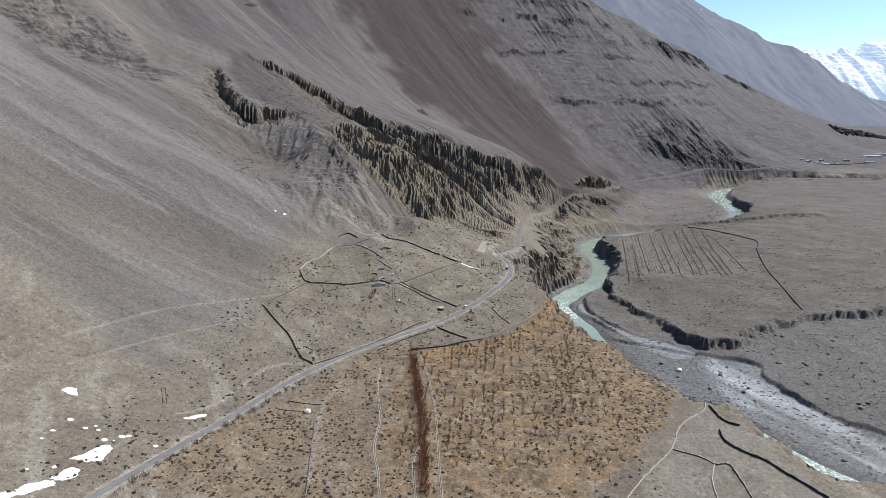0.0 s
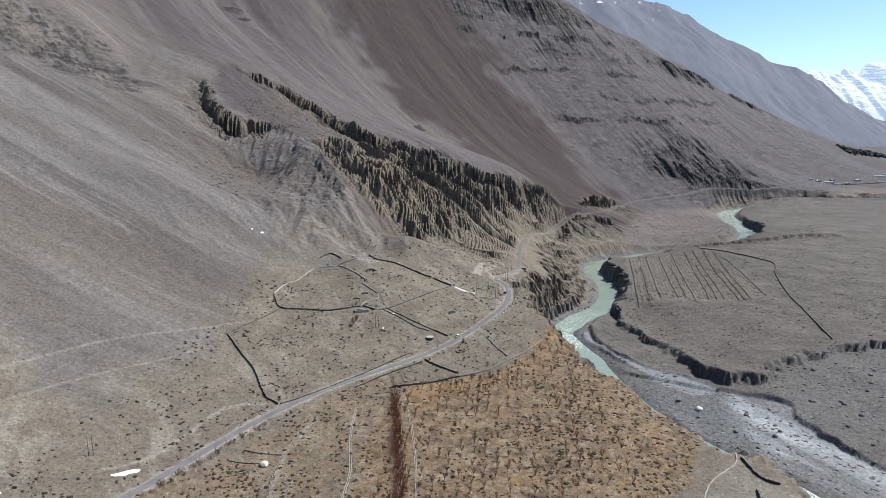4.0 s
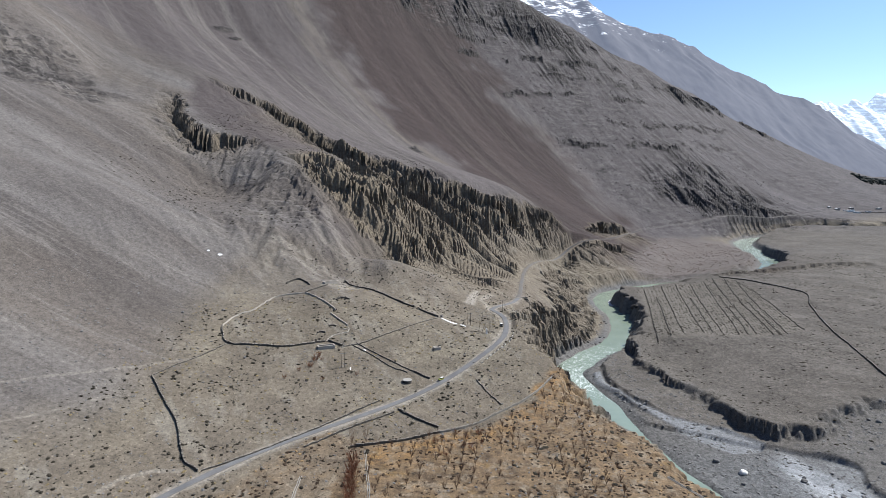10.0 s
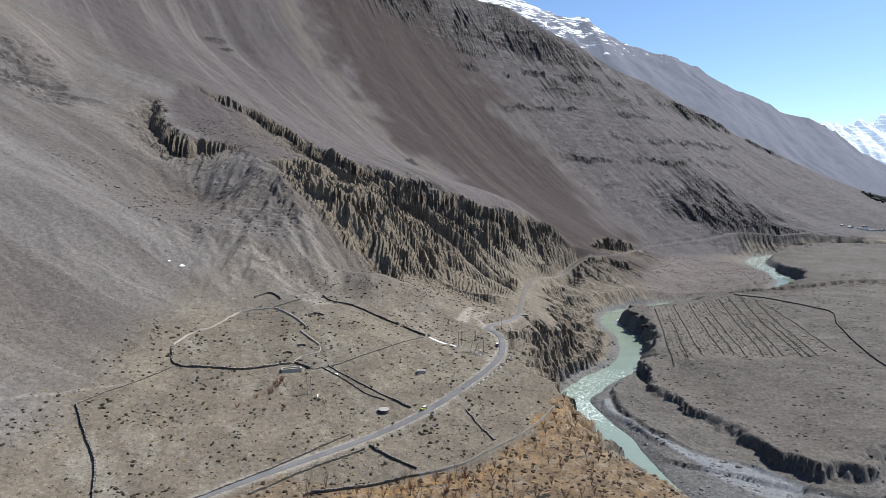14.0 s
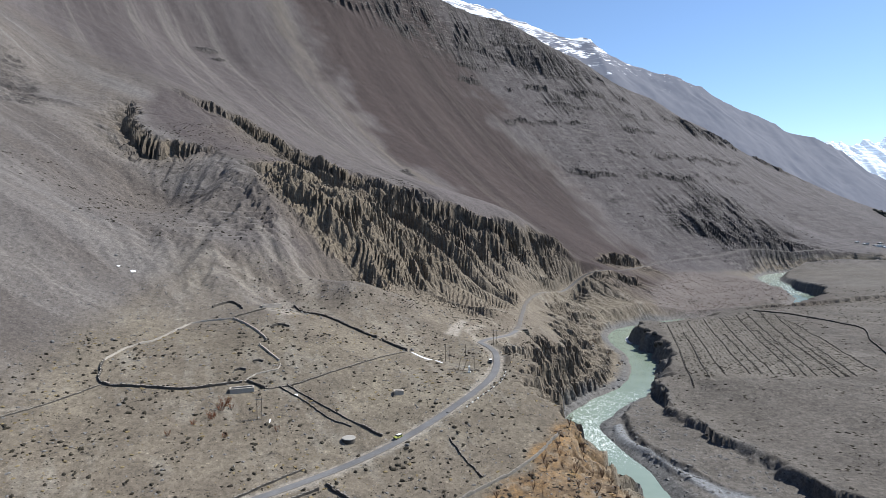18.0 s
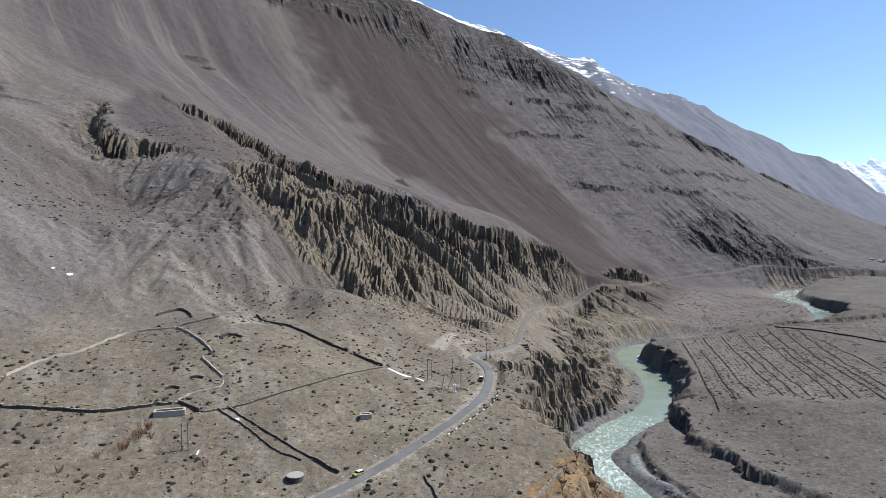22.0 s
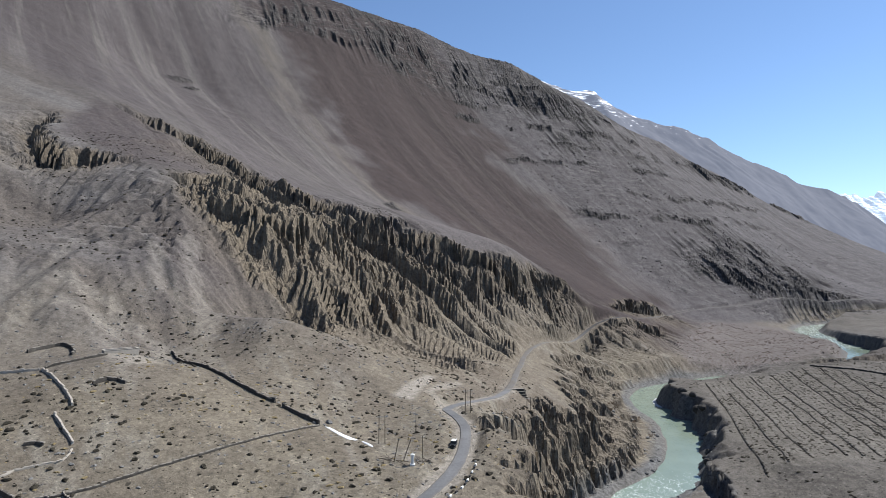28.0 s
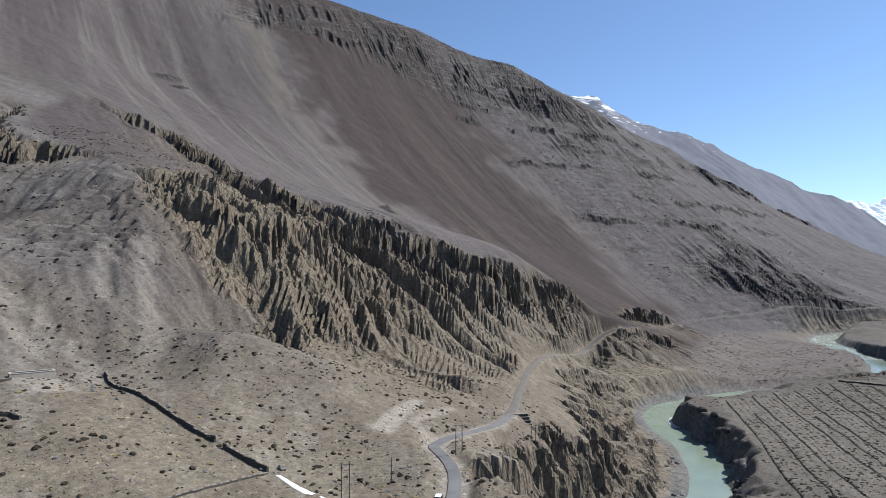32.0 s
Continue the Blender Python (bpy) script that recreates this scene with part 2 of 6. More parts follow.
def water_material():
    k = Nodes("river_water")
    rip = k.noise(1.6, 5, 0.65, (1, 1, 1), (0, 0, 0), 0.5)
    foam = k.ramp(k.math("MULTIPLY", k.noise(2.4, 7, 0.85, (1.3, 0.7, 1), (0, 0, 0), 1.2), k.attr("rapid")), 0.40, 0.56)
    col = k.mix(k.noise(16, 4), (0.122, 0.160, 0.125), (0.190, 0.230, 0.185))
    col = k.mix(foam, col, (0.80, 0.84, 0.82))
    k.bsdf.inputs["Specular IOR Level"].default_value = 0.5
    return k.finish(col, k.ramp(foam, 0, 1, 0.12, 0.7), rip, 0.35, 0.25)


M_GROUND = ground_material()
M_WATER = water_material()

# ---- terrain: heights in metres above the river ----
def vnoise(x, y, seed=0):
    """Smooth value noise, -1 to 1, with cells 1 m wide."""
    xi, yi = np.floor(x).astype(np.int64), np.floor(y).astype(np.int64)
    fx, fy = x - xi, y - yi
    fx, fy = fx * fx * fx * (fx * (fx * 6 - 15) + 10), fy * fy * fy * (fy * (fy * 6 - 15) + 10)

    def h(a, b):
        n = (a * 374761393 + b * 668265263 + seed * 974634777) & 0x7FFFFFFF
        n = ((n ^ (n >> 13)) * 1274126177) & 0x7FFFFFFF
        n = ((n ^ (n >> 15)) * 2246822519) & 0x7FFFFFFF
        return ((n ^ (n >> 16)) & 0xFFFF) / 32767.5 - 1

    a, b, c, d = h(xi, yi), h(xi + 1, yi), h(xi, yi + 1), h(xi + 1, yi + 1)
    return (a * (1 - fx) + b * fx) * (1 - fy) + (c * (1 - fx) + d * fx) * fy


def fbm(x, y, scale, octaves=4, seed=0, gain=0.5):
    out, amp = np.zeros_like(x), 1.0
    for k in range(octaves):
        out += amp * vnoise(x / scale + 17.3 * k, y / scale - 9.1 * k, seed + k)
        amp, scale = amp * gain, scale * 0.48
    return out


def ridged(x, y, sx, sy, seed=0, octaves=2):
    """Sharp ridges: 1 on a crest, 0 in a gully."""
    out, amp, tot = np.zeros_like(x), 1.0, 0.0
    for k in range(octaves):
        out += amp * (1 - np.abs(vnoise(x / sx + 5.7 * k, y / sy + 3.1 * k, seed + k)) * 1.6)
        tot, amp, sx, sy = tot + amp, amp * 0.5, sx * 0.5, sy * 0.5
    return np.clip(out / tot, 0, 1)


def flutes(a, width):
    """Rounded ribs with sharp rills between them, one each width."""
    return np.abs(np.sin(np.pi * a / width)) - 0.64


def ss(a, b, v):
    k = np.clip((v - a) / (b - a), 0, 1)
    return k * k * (3 - 2 * k)


def dense(line, step=6.0):
    """The points of a polyline every few metres, smoothed through its corners."""
    p = np.array(line, float)
    n = len(p)
    out = []
    for i in range(n - 1):
        p0, p1, p2, p3 = p[max(i - 1, 0)], p[i], p[i + 1], p[min(i + 2, n - 1)]
        k = max(2, int(np.linalg.norm((p2 - p1)[:2]) / step))
        for t in np.arange(k) / k:
            out.append(0.5 * (2 * p1 + (p2 - p0) * t + (2 * p0 - 5 * p1 + 4 * p2 - p3) * t * t + (3 * p1 - 3 * p2 + p3 - p0) * t ** 3))
    out.append(p[-1])
    return np.array(out)


def near(x, y, line):
    """Distance to a polyline, side (positive: to the left of its way), and its further columns at the nearest place."""
    best = np.full(x.shape, 1e18)
    side = np.zeros(x.shape)
    idx = np.zeros(x.shape)
    for i in range(len(line) - 1):
        ax, ay = line[i, 0], line[i, 1]
        bx, by = line[i + 1, 0] - ax, line[i + 1, 1] - ay
        l2 = bx * bx + by * by + 1e-9
        t = np.clip(((x - ax) * bx + (y - ay) * by) / l2, 0, 1)
        dx, dy = x - ax - t * bx, y - ay - t * by
        d = dx * dx + dy * dy
        m = d < best
        best = np.where(m, d, best)
        side = np.where(m, bx * (y - ay) - by * (x - ax), side)
        idx = np.where(m, i + t, idx)
    cols = [np.interp(idx, np.arange(len(line)), line[:, k]) for k in range(2, line.shape[1])]
    return np.sqrt(best), np.sign(side), idx, cols


def inside(x, y, poly):
    c = np.zeros(x.shape, bool)
    n = len(poly)
    for i in range(n):
        (x1, y1), (x2, y2) = poly[i][:2], poly[(i + 1) % n][:2]
        if y1 != y2:
            c ^= ((y1 > y) != (y2 > y)) & (x < (x2 - x1) * (y - y1) / (y2 - y1) + x1)
    return c


def sdf(x, y, poly):
    """Distance to a polygon's edge, positive inside."""
    d = near(x, y, np.array(list(poly) + [poly[0]], float)[:, :2])[0]
    return np.where(inside(x, y, poly), d, -d)


# break lines of the land: x, y, z
HILL = [(165, 1900, 563), (92, 1710, 436), (195, 1629, 339), (262, 1514, 214), (653, 1742, 204), (763, 1616, 73), (614, 2097, 441),
        (-414, 1314, 422), (-37, 1136, 196), (356, 1285, 48), (1148, 2542, 324), (560, 1500, 100), (100, 1250, 160), (900, 1830, 110), (1000, 2150, 230)]
RIDGE = [(-900, 1780, 1000), (-500, 1830, 872), (-264, 1850, 785), (-62, 1900, 732), (172, 1985, 672), (400, 2085, 585), (651, 2200, 492), (900, 2400, 424),
         (1243, 2600, 305), (1600, 2900, 200), (2200, 3300, 110)]
SPUR = [(-328, 940, 290), (-227, 984, 253), (-123, 941, 203), (-12, 927, 154), (126, 958, 102), (197, 1056, 67), (340, 1249, 46),
        (-266, 789, 208), (-186, 736, 171), (-154, 695, 149), (-108, 652, 126), (-79, 645, 114), (-66, 642, 97), (-45, 647, 79), (-187, 702, 142),
        (-87, 799, 165), (-36, 742, 127), (6, 788, 93), (-38, 630, 88), (-13, 678, 82), (14, 741, 70), (168, 1009, 84), (60, 800, 62)]
FAN = [(-188, 284, 59), (-211, 296, 69), (-194, 344, 66), (-132, 273, 45), (-131, 421, 59), (-117, 482, 68), (-157, 570, 103), (-179, 571, 114),
       (-160, 603, 118), (-402, 833, 256), (-468, 871, 328), (-453, 885, 319), (-358, 739, 234), (-92, 560, 82), (-63, 557, 81), (-350, 400, 150),
       (-420, 560, 220), (-246, 580, 149), (-293, 502, 141), (-255, 677, 165), (-177, 610, 126), (-113, 585, 100), (-117, 542, 82), (-700, 600, 400), (-800, 1000, 560), (-500, 250, 190), (-700, 100, 280)]
SHELF = [(-75, 308, 34), (-9, 289, 36), (115, 275, 32), (150, 319, 32), (148, 279, 33), (1, 453, 46), (34, 540, 58), (19, 526, 60), (70, 549, 52),
         (81, 503, 48), (66, 580, 57), (80, 590, 50), (85, 700, 52), (112, 850, 48), (165, 960, 48), (239, 1030, 46), (300, 1130, 46), (-53, 590, 76),
         (0, 150, 30), (-120, 100, 45), (150, 100, 28), (-100, 200, 40)]
FLATS = [(270, 865, 17), (261, 649, 21), (212, 649, 20), (395, 925, 21), (324, 520, 19), (203, 512, 12), (190, 570, 11), (218, 462, 9), (192, 615, 12), (200, 665, 14), (265, 490, 16), (575, 1080, 29), (220, 728, 20), (600, 700, 27), (900, 900, 32),
         (345, 1030, 9), (400, 1130, 12), (450, 1230, 13), (290, 1010, 20), (640, 1220, 25), (720, 1300, 27), (690, 1200, 25),
         (1083, 1784, 50), (900, 1300, 36), (1300, 1500, 46), (1500, 600, 40), (700, 100, 30), (1500, 2200, 62), (1900, 2600, 70), (2400, 1800, 60),
         (420, 1120, 12), (520, 1230, 11), (560, 1330, 14), (600, 1400, 22), (1400, 0, 40), (300, -300, 30),
         (1500, 3600, 80), (3000, 3000, 90), (3000, 4600, 130), (0, 4600, 120), (3200, 500, 60), (-1400, 0, 600), (-1400, 2000, 1150), (-1400, 4500, 400)]
# the river's middle, from downstream: x, y, half width, water level, run of its left bank and of its right bank
RIVER = dense([(330, 120, 9, -1.5, 60, 14), (262, 240, 8, -1, 50, 14), (212, 303, 8, -0.6, 40, 12), (192, 347, 8, -0.3, 36, 10), (163, 392, 7, 0, 34, 10),
               (141, 453, 8, 0.3, 36, 10), (130, 520, 11, 0.6, 38, 10), (118, 590, 12, 0.9, 34, 8), (144, 637, 12, 1.2, 36, 9), (181, 684, 11, 1.5, 55, 12),
               (204, 755, 11, 1.8, 62, 12), (206, 835, 11, 2.2, 56, 10), (222, 882, 14, 2.8, 34, 14), (250, 905, 15, 3.4, 24, 26), (290, 931, 15, 4.0, 18, 28), (339, 952, 14, 4.5, 14, 28), (400, 980, 13, 5, 14, 24),
               (500, 1048, 14, 5.6, 16, 16), (560, 1140, 16, 6.2, 18, 7), (586, 1250, 15, 6.6, 24, 6), (640, 1400, 18, 7.4, 40, 18), (790, 1500, 20, 8.2, 40, 18),
               (1000, 1520, 22, 9.5, 40, 18), (1400, 1500, 24, 12, 40, 20), (2200, 1700, 24, 16, 40, 20)], 8.0)
# the gravel plain where the side stream comes in
PLAIN = [(190, 695), (183, 655), (177, 605), (181, 572), (190, 545), (199, 512), (206, 482), (216, 464), (232, 463), (267, 487), (324, 516), (408, 531), (600, 556),
         (1000, 600), (1500, 500), (1500, -200), (330, -200), (320, 120), (250, 240), (205, 303), (190, 352), (165, 396), (138, 455), (120, 520), (112, 580), (140, 640), (172, 690)]
MUD = [(142, 590), (141, 566), (150, 530), (168, 500), (190, 484), (208, 463), (203, 456), (186, 454), (170, 472), (160, 494), (145, 536), (134, 568), (136, 588)]
BED_STEP = dense([(190, 470), (212, 457), (238, 435), (240, 397), (246, 372), (258, 349), (274, 328), (330, 250), (420, 120)], 10.0)
BENCH = [(178, 650), (158, 625), (147, 603), (142, 575), (151, 530), (169, 500), (191, 484), (209, 463), (214, 466), (206, 484), (199, 512), (189, 546), (180, 574), (176, 606)]
BADLANDS = [(-300, 950), (-227, 978), (-123, 938), (-12, 924), (60, 930), (126, 955), (165, 1020), (200, 1055), (150, 940), (108, 850), (82, 690), (50, 640),
            (18, 637), (-8, 646), (-31, 670), (-50, 680), (-80, 682), (-97, 695), (-116, 716), (-140, 766), (-114, 800), (-85, 845), (-75, 884), (-130, 922), (-230, 955)]
APRON = [(-6, 640), (50, 630), (88, 690), (116, 850), (150, 935), (98, 912), (64, 858), (38, 796), (14, 726), (-8, 688)]
ROAD = dense([(-190, 100), (-150, 185), (-140, 213), (-125, 255), (-113, 287), (-99, 323), (-84, 350), (-62, 378), (-34, 404), (-8, 426), (12, 444), (28, 463), (38, 476), (50, 493),
              (58, 510), (61, 528), (61, 546), (58, 559), (55, 568), (54, 575), (57, 586), (62, 598), (70, 614), (78, 635), (86, 670), (95, 735), (107, 815), (122, 862), (151, 918),
              (190, 986), (239, 1042), (290, 1125), (340, 1230), (395, 1311), (470, 1368), (545, 1418), (691, 1512), (852, 1588), (1010, 1711), (1100, 1772)], 5.0)
# scarps: x, y, drop; the low side is on the right of their way
SCARPS = [
    ([(-306, 944, 2), (-266, 964, 8), (-227, 980, 14), (-170, 958, 19), (-123, 939, 23), (-60, 930, 25), (-12, 925, 22), (60, 932, 17), (110, 950, 14), (140, 985, 13), (165, 1020, 7)], 50, 9),
    ([(228, 1110, 5), (270, 1170, 13), (310, 1215, 14), (340, 1245, 12), (362, 1290, 5)], 30, 7),
    ([(-316, 885, 5), (-286, 838, 15), (-262, 795, 20), (-236, 770, 19), (-202, 774, 11), (-172, 772, 5)], 26, 5),
    ([(120, 895, 4), (160, 945, 9), (205, 1015, 12), (262, 1058, 14), (300, 1110, 5)], 28, 6),
    ([(-152, 746, 3), (-132, 764, 12), (-99, 777, 19), (-72, 812, 21), (-50, 860, 19), (-25, 915, 12), (-5, 950, 4)], 34, 5),
    ([(-124, 710, 3), (-108, 721, 8), (-92, 724, 11), (-66, 728, 12), (-40, 745, 12), (-20, 775, 9), (-2, 812, 4)], 22, 5),
    ([(-176, 770, 2), (-150, 728, 3), (-122, 694, 4), (-98, 664, 3.5), (-80, 640, 2)], 40, 4),
    ([(362, 914, 2), (390, 930, 5), (436, 962, 6), (520, 988, 6), (620, 1000, 4)], 26, 4),
]
WASH_BED = [(219, 455), (245, 451), (247, 421), (251, 374), (262, 330), (290, 250), (350, 150), (300, 140), (236, 260), (204, 350), (198, 399), (205, 440)]


def spots():
    return np.array(HILL + RIDGE + SPUR + FAN + SHELF + FLATS, float)


P0 = spots()
SOFT = 30.0


def rbf_solve():
    p = P0[:, :2]
    n = len(p)
    k = -np.sqrt(((p[:, None] - p[None]) ** 2).sum(-1) + SOFT ** 2)
    a = np.zeros((n + 3, n + 3))
    a[:n, :n] = k + np.eye(n) * 1.5
    a[:n, n], a[:n, n + 1:], a[n, :n], a[n + 1:, :n] = 1, p / 1000, 1, p.T / 1000
    return np.linalg.solve(a, np.r_[P0[:, 2], 0, 0, 0])


W0 = rbf_solve()


def base(x, y):
    out = np.full(x.shape, W0[-3]) + W0[-2] * x / 1000 + W0[-1] * y / 1000
    for (px, py, _), w in zip(P0, W0):
        out -= w * np.sqrt((x - px) ** 2 + (y - py) ** 2 + SOFT ** 2)
    return out


RIDGE_LINE = dense(RIDGE, 60.0)


def heights(x, y):
    """The land's height and the masks that its materials go by."""
    shape = x.shape
    x, y = x.ravel(), y.ravel()
    z = base(x, y)
    # behind the long ridge the land falls away
    d, side, _, (rz,) = near(x, y, RIDGE_LINE)
    back = (side > 0) & (y > 1400)
    z = np.where(back, np.minimum(z, np.maximum(rz - 0.7 * d, 70)), z)
    # the slope's own unevenness: shallow runnels down the fall line
    steep = ss(70, 200, z)
    u, v = x * 0.66 - y * 0.75, x * 0.75 + y * 0.66
    z = z + steep * (fbm(v, u * 0.10, 70, 3, 3) * 1.0 + fbm(x, y, 26, 3, 5) * 0.7)
    z = z + fbm(x, y, 18, 3, 8) * 0.35 + ss(225, 265, x) * ss(1000, 900, y) * fbm(x, y, 24, 4, 28) * 0.6
    # level rock ledges on the great slope, and broken crags
    band = np.zeros(x.shape)
    hill = ss(1330, 1480, y) * ss(-150, 60, x - fbm(x, y, 90, 2, 10) * 60)
    level = z + fbm(x, y, 70, 3, 11) * 9 + fbm(x, y, 17, 3, 12) * 4
    fine = ridged(v, u, 9, 16, 41, 3)
    for lv, th, dr, x0, x1 in ((212, 11, 9, 230, 800), (268, 7, 6, 420, 900), (338, 8, 7, 140, 620), (395, 6, 5, 250, 700), (437, 13, 11, 40, 520), (488, 9, 8, -40, 420), (540, 9, 8, -60, 360), (590, 9, 8, -120, 300)):
        k = ss(-0.45, 0.25, fbm(x, y, 60, 3, 30 + int(lv))) * hill * ss(x0 - 60, x0 + 40, x) * ss(x1 + 90, x1 - 60, x)
        s = (level - lv) / th
        prof = np.where(s > 0, np.exp(-s * 0.7), 0.0) * ss(0, 0.2, s)
        z = z + k * prof * dr * (0.35 + 1.1 * fine)
        band = np.maximum(band, k * ss(-0.1, 0.1, s) * (1 - ss(0.6, 1.5, s)) * (0.45 + 0.75 * fine))
    crag = (np.exp(-((x - 690) ** 2 / 150 ** 2 + (y - 1585) ** 2 / 120 ** 2)) * 1.3 + ss(455, 560, level) * 0.9 * ss(420, 200, np.abs(x - 190)) + 0.8 * ss(585, 640, level) * ss(-480, -380, x) * ss(0, -100, x) + 1.2 * np.exp(-((x - 570) ** 2 / 130 ** 2 + (y - 1505) ** 2 / 60 ** 2)) + ss(330, 420, level) * 0.45 * ss(330, 150, np.abs(x - 480))
            + 0.5 * np.exp(-((x - 1150) ** 2 / 220 ** 2 + (y - 2480) ** 2 / 160 ** 2)))
    rocky = np.clip(crag * (0.9 + 0.5 * fbm(x, y, 80, 3, 79)), 0, 1) * ss(1330, 1430, y)
    crag = np.clip(crag * (0.7 + fbm(x, y, 45, 3, 77)), 0, 1) * ss(1330, 1480, y) * (x > -500)
    slab = ridged(v + u * 0.22, u * 0.16, 17, 17, 60, 3)
    rocky = np.maximum(rocky, 0.6 * ss(1150, 1240, v + fbm(x, y, 70, 3, 80) * 40) * ss(1280, 1400, y) * (0.7 + 0.5 * fbm(x, y, 50, 3, 81)))
    z = z + crag * (slab - 0.45) * 16 * ss(15, 90, d)
    band = np.maximum(band, crag * ss(0.35, 0.75, slab + 0.2 * fine))
    # dark broken strips just under the crest
    rim = ss(46, 20, np.abs(d - 88) + fbm(x, y, 40, 3, 78) * 24) * (side < 0) * np.maximum(ss(690, 740, x) * ss(1010, 960, x), ss(1060, 1100, x) * ss(1230, 1180, x))
    z = z + rim * (slab - 0.2) * 14
    band = np.maximum(band, rim)
    # layered outcrop high on the near slope
    lc = np.clip(1.7 * np.exp(-((x + 460) ** 2 / 75 ** 2 + (y - 790) ** 2 / 85 ** 2)) + 1.0 * np.exp(-((x + 385) ** 2 / 50 ** 2 + (y - 770) ** 2 / 45 ** 2)) + 0.35 * fbm(x, y, 35, 3, 83) - 0.25, 0, 1)
    step = (z + fbm(x, y, 40, 2, 84) * 5) / 9.0
    z = z + lc * (7.5 * (ss(0.25, 0.75, step - np.floor(step)) - (step - np.floor(step)))) + lc * (ridged(x, y, 14, 14, 64, 3) - 0.5) * 5
    band = np.maximum(band, lc * (0.02 + 0.6 * ss(0.2, 0.4, step - np.floor(step)) * ss(0.9, 0.7, step - np.floor(step)) * ss(-0.5, 0.2, fbm(x, y, 16, 3, 85))))
    # two small outcrops in the scree
    for ox, oy, r, hgt in ((-37, 1138, 9, 7), (-412, 1312, 12, 6), (-385, 1300, 8, 5)):
        bump = np.exp(-(((x - ox) * 0.8 - (y - oy) * 0.6) ** 2 / (r * 0.5) ** 2 + ((x - ox) * 0.6 + (y - oy) * 0.8) ** 2 / (r * 1.3) ** 2))
        z = z + bump * hgt * (0.5 + fine)
        band = np.maximum(band, np.clip(bump * 2, 0, 1))
    # scarps cut into the old valley fill
    bad = np.zeros(x.shape)
    for k, (line, reach, jit) in enumerate(SCARPS):
        line = dense(line, 10.0)
        x0, y0 = line[:, 0].min() - 160, line[:, 1].min() - 160
        m = (x > x0) & (x < line[:, 0].max() + 160) & (y > y0) & (y < line[:, 1].max() + 160)
        xs, ys = x[m], y[m]
        jx = fbm(xs, ys, 34, 2, 90 + k) * jit
        jy = fbm(xs, ys, 34, 2, 95 + k) * jit
        d, side, idx, (drop,) = near(xs + jx, ys + jy, line)
        run = idx * 10 + fbm(xs, ys, 26, 2, 4) * 5 + fbm(xs, ys, 9, 1, 3) * 0.8
        flute = flutes(run, 4.3) * (0.75 + 0.7 * fbm(xs, ys, 18, 2, 140 + k)) + 0.7 * flutes(run + 2 * fbm(xs, ys, 30, 1, 2), 11.0)
        gully = ridged(idx * 10 + fbm(xs, ys, 40, 2, 6) * 9 + d * 0.5, d * 0.3, 26, 40, 120 + k, 2)
        s = np.where(side < 0, d, -d) + flute * 6.0 + (gully - 0.6) * 13 * ss(0, 12, d)
        wall = ss(0, 0.42, s / np.maximum(drop, 1))
        tail = np.exp(-np.maximum(s - drop * 0.3, 0) / reach)
        ends = ss(0, 1.5, idx) * ss(0, 1.5, len(line) - 1 - idx)
        z[m] -= drop * wall * tail * ends
        spread = ends * np.exp(-np.maximum(s, 0) / reach) * ss(-4, 2, s)
        z[m] += spread * (gully - 0.62) * drop * 0.25 + spread * flute * 2.0
        bad[m] = np.maximum(bad[m], spread * ss(4, 14, drop))
    # long sharp spurs that run down the cut face of the old fill
    reg = ss(-6, 16, sdf(x + fbm(x, y, 30, 2, 130) * 8, y + fbm(x, y, 30, 2, 131) * 8, BADLANDS))
    reg = reg * (1 - 0.62 * ss(-10, 12, sdf(x + fbm(x, y, 25, 2, 145) * 14, y + fbm(x, y, 25, 2, 146) * 14, APRON)))
    w = np.flatnonzero(reg > 0)
    xs, ys, rg = x[w], y[w], reg[w]
    us, vs = xs * 0.82 - ys * 0.57, xs * 0.57 + ys * 0.82
    ph = np.interp(vs + fbm(us, vs, 55, 3, 132) * 9, [480, 516, 552, 580, 613, 640, 676, 706, 742, 770, 806, 833, 868, 900, 930, 965, 1000], np.arange(-1.0, 16.0))
    off = ph - np.round(ph)
    # knife edges: a short steep front and a longer back
    c = -0.14 + 0.08 * np.sin(np.round(ph) * 1.7)
    r = np.where(off < c, (off + 0.5) / (c + 0.5), (0.5 - off) / (0.5 - c))
    flank = np.clip(4 * r * (1 - r), 0, 1)
    run = us + off * 24 + fbm(xs, ys, 30, 2, 135) * 6 + fbm(xs, ys, 9, 1, 136) * 0.8
    fl = flutes(run, 4.4) * (0.8 + 0.6 * fbm(xs, ys, 20, 2, 137)) + 0.35 * flutes(run + 3 * fbm(xs, ys, 26, 1, 138), 12.5)
    big = 1 + 0.45 * np.sin(np.round(ph) * 2.4)
    knob = fbm(us, np.round(ph) * 40.0, 26, 3, 134) * 3.5 * r
    o2 = ph * 2 + 0.35 + fbm(us, vs, 40, 2, 139) * 0.5
    o2 = o2 - np.round(o2)
    r2 = np.where(o2 < -0.15, (o2 + 0.5) / 0.35, (0.5 - o2) / 0.65)
    z[w] += rg * ((np.maximum(r, 0.1) ** 1.05 - 0.5) * (8.5 + 8.5 * ss(560, 680, vs)) * big + (r2 - 0.5) * 3.5 + knob + fl * (0.6 + 4.6 * flank))
    bad[w] = np.maximum(bad[w], rg)
    # the gravel plain
    pl = sdf(x + fbm(x, y, 22, 3, 7) * 5, y + fbm(x, y, 22, 3, 9) * 5, PLAIN)
    e0 = near(x, y, RIVER[::2])[0] - 9
    floor = 1.6 + 0.075 * np.clip(e0 - 8, 0, 150) + fbm(x, y, 45, 3, 12) * 0.7
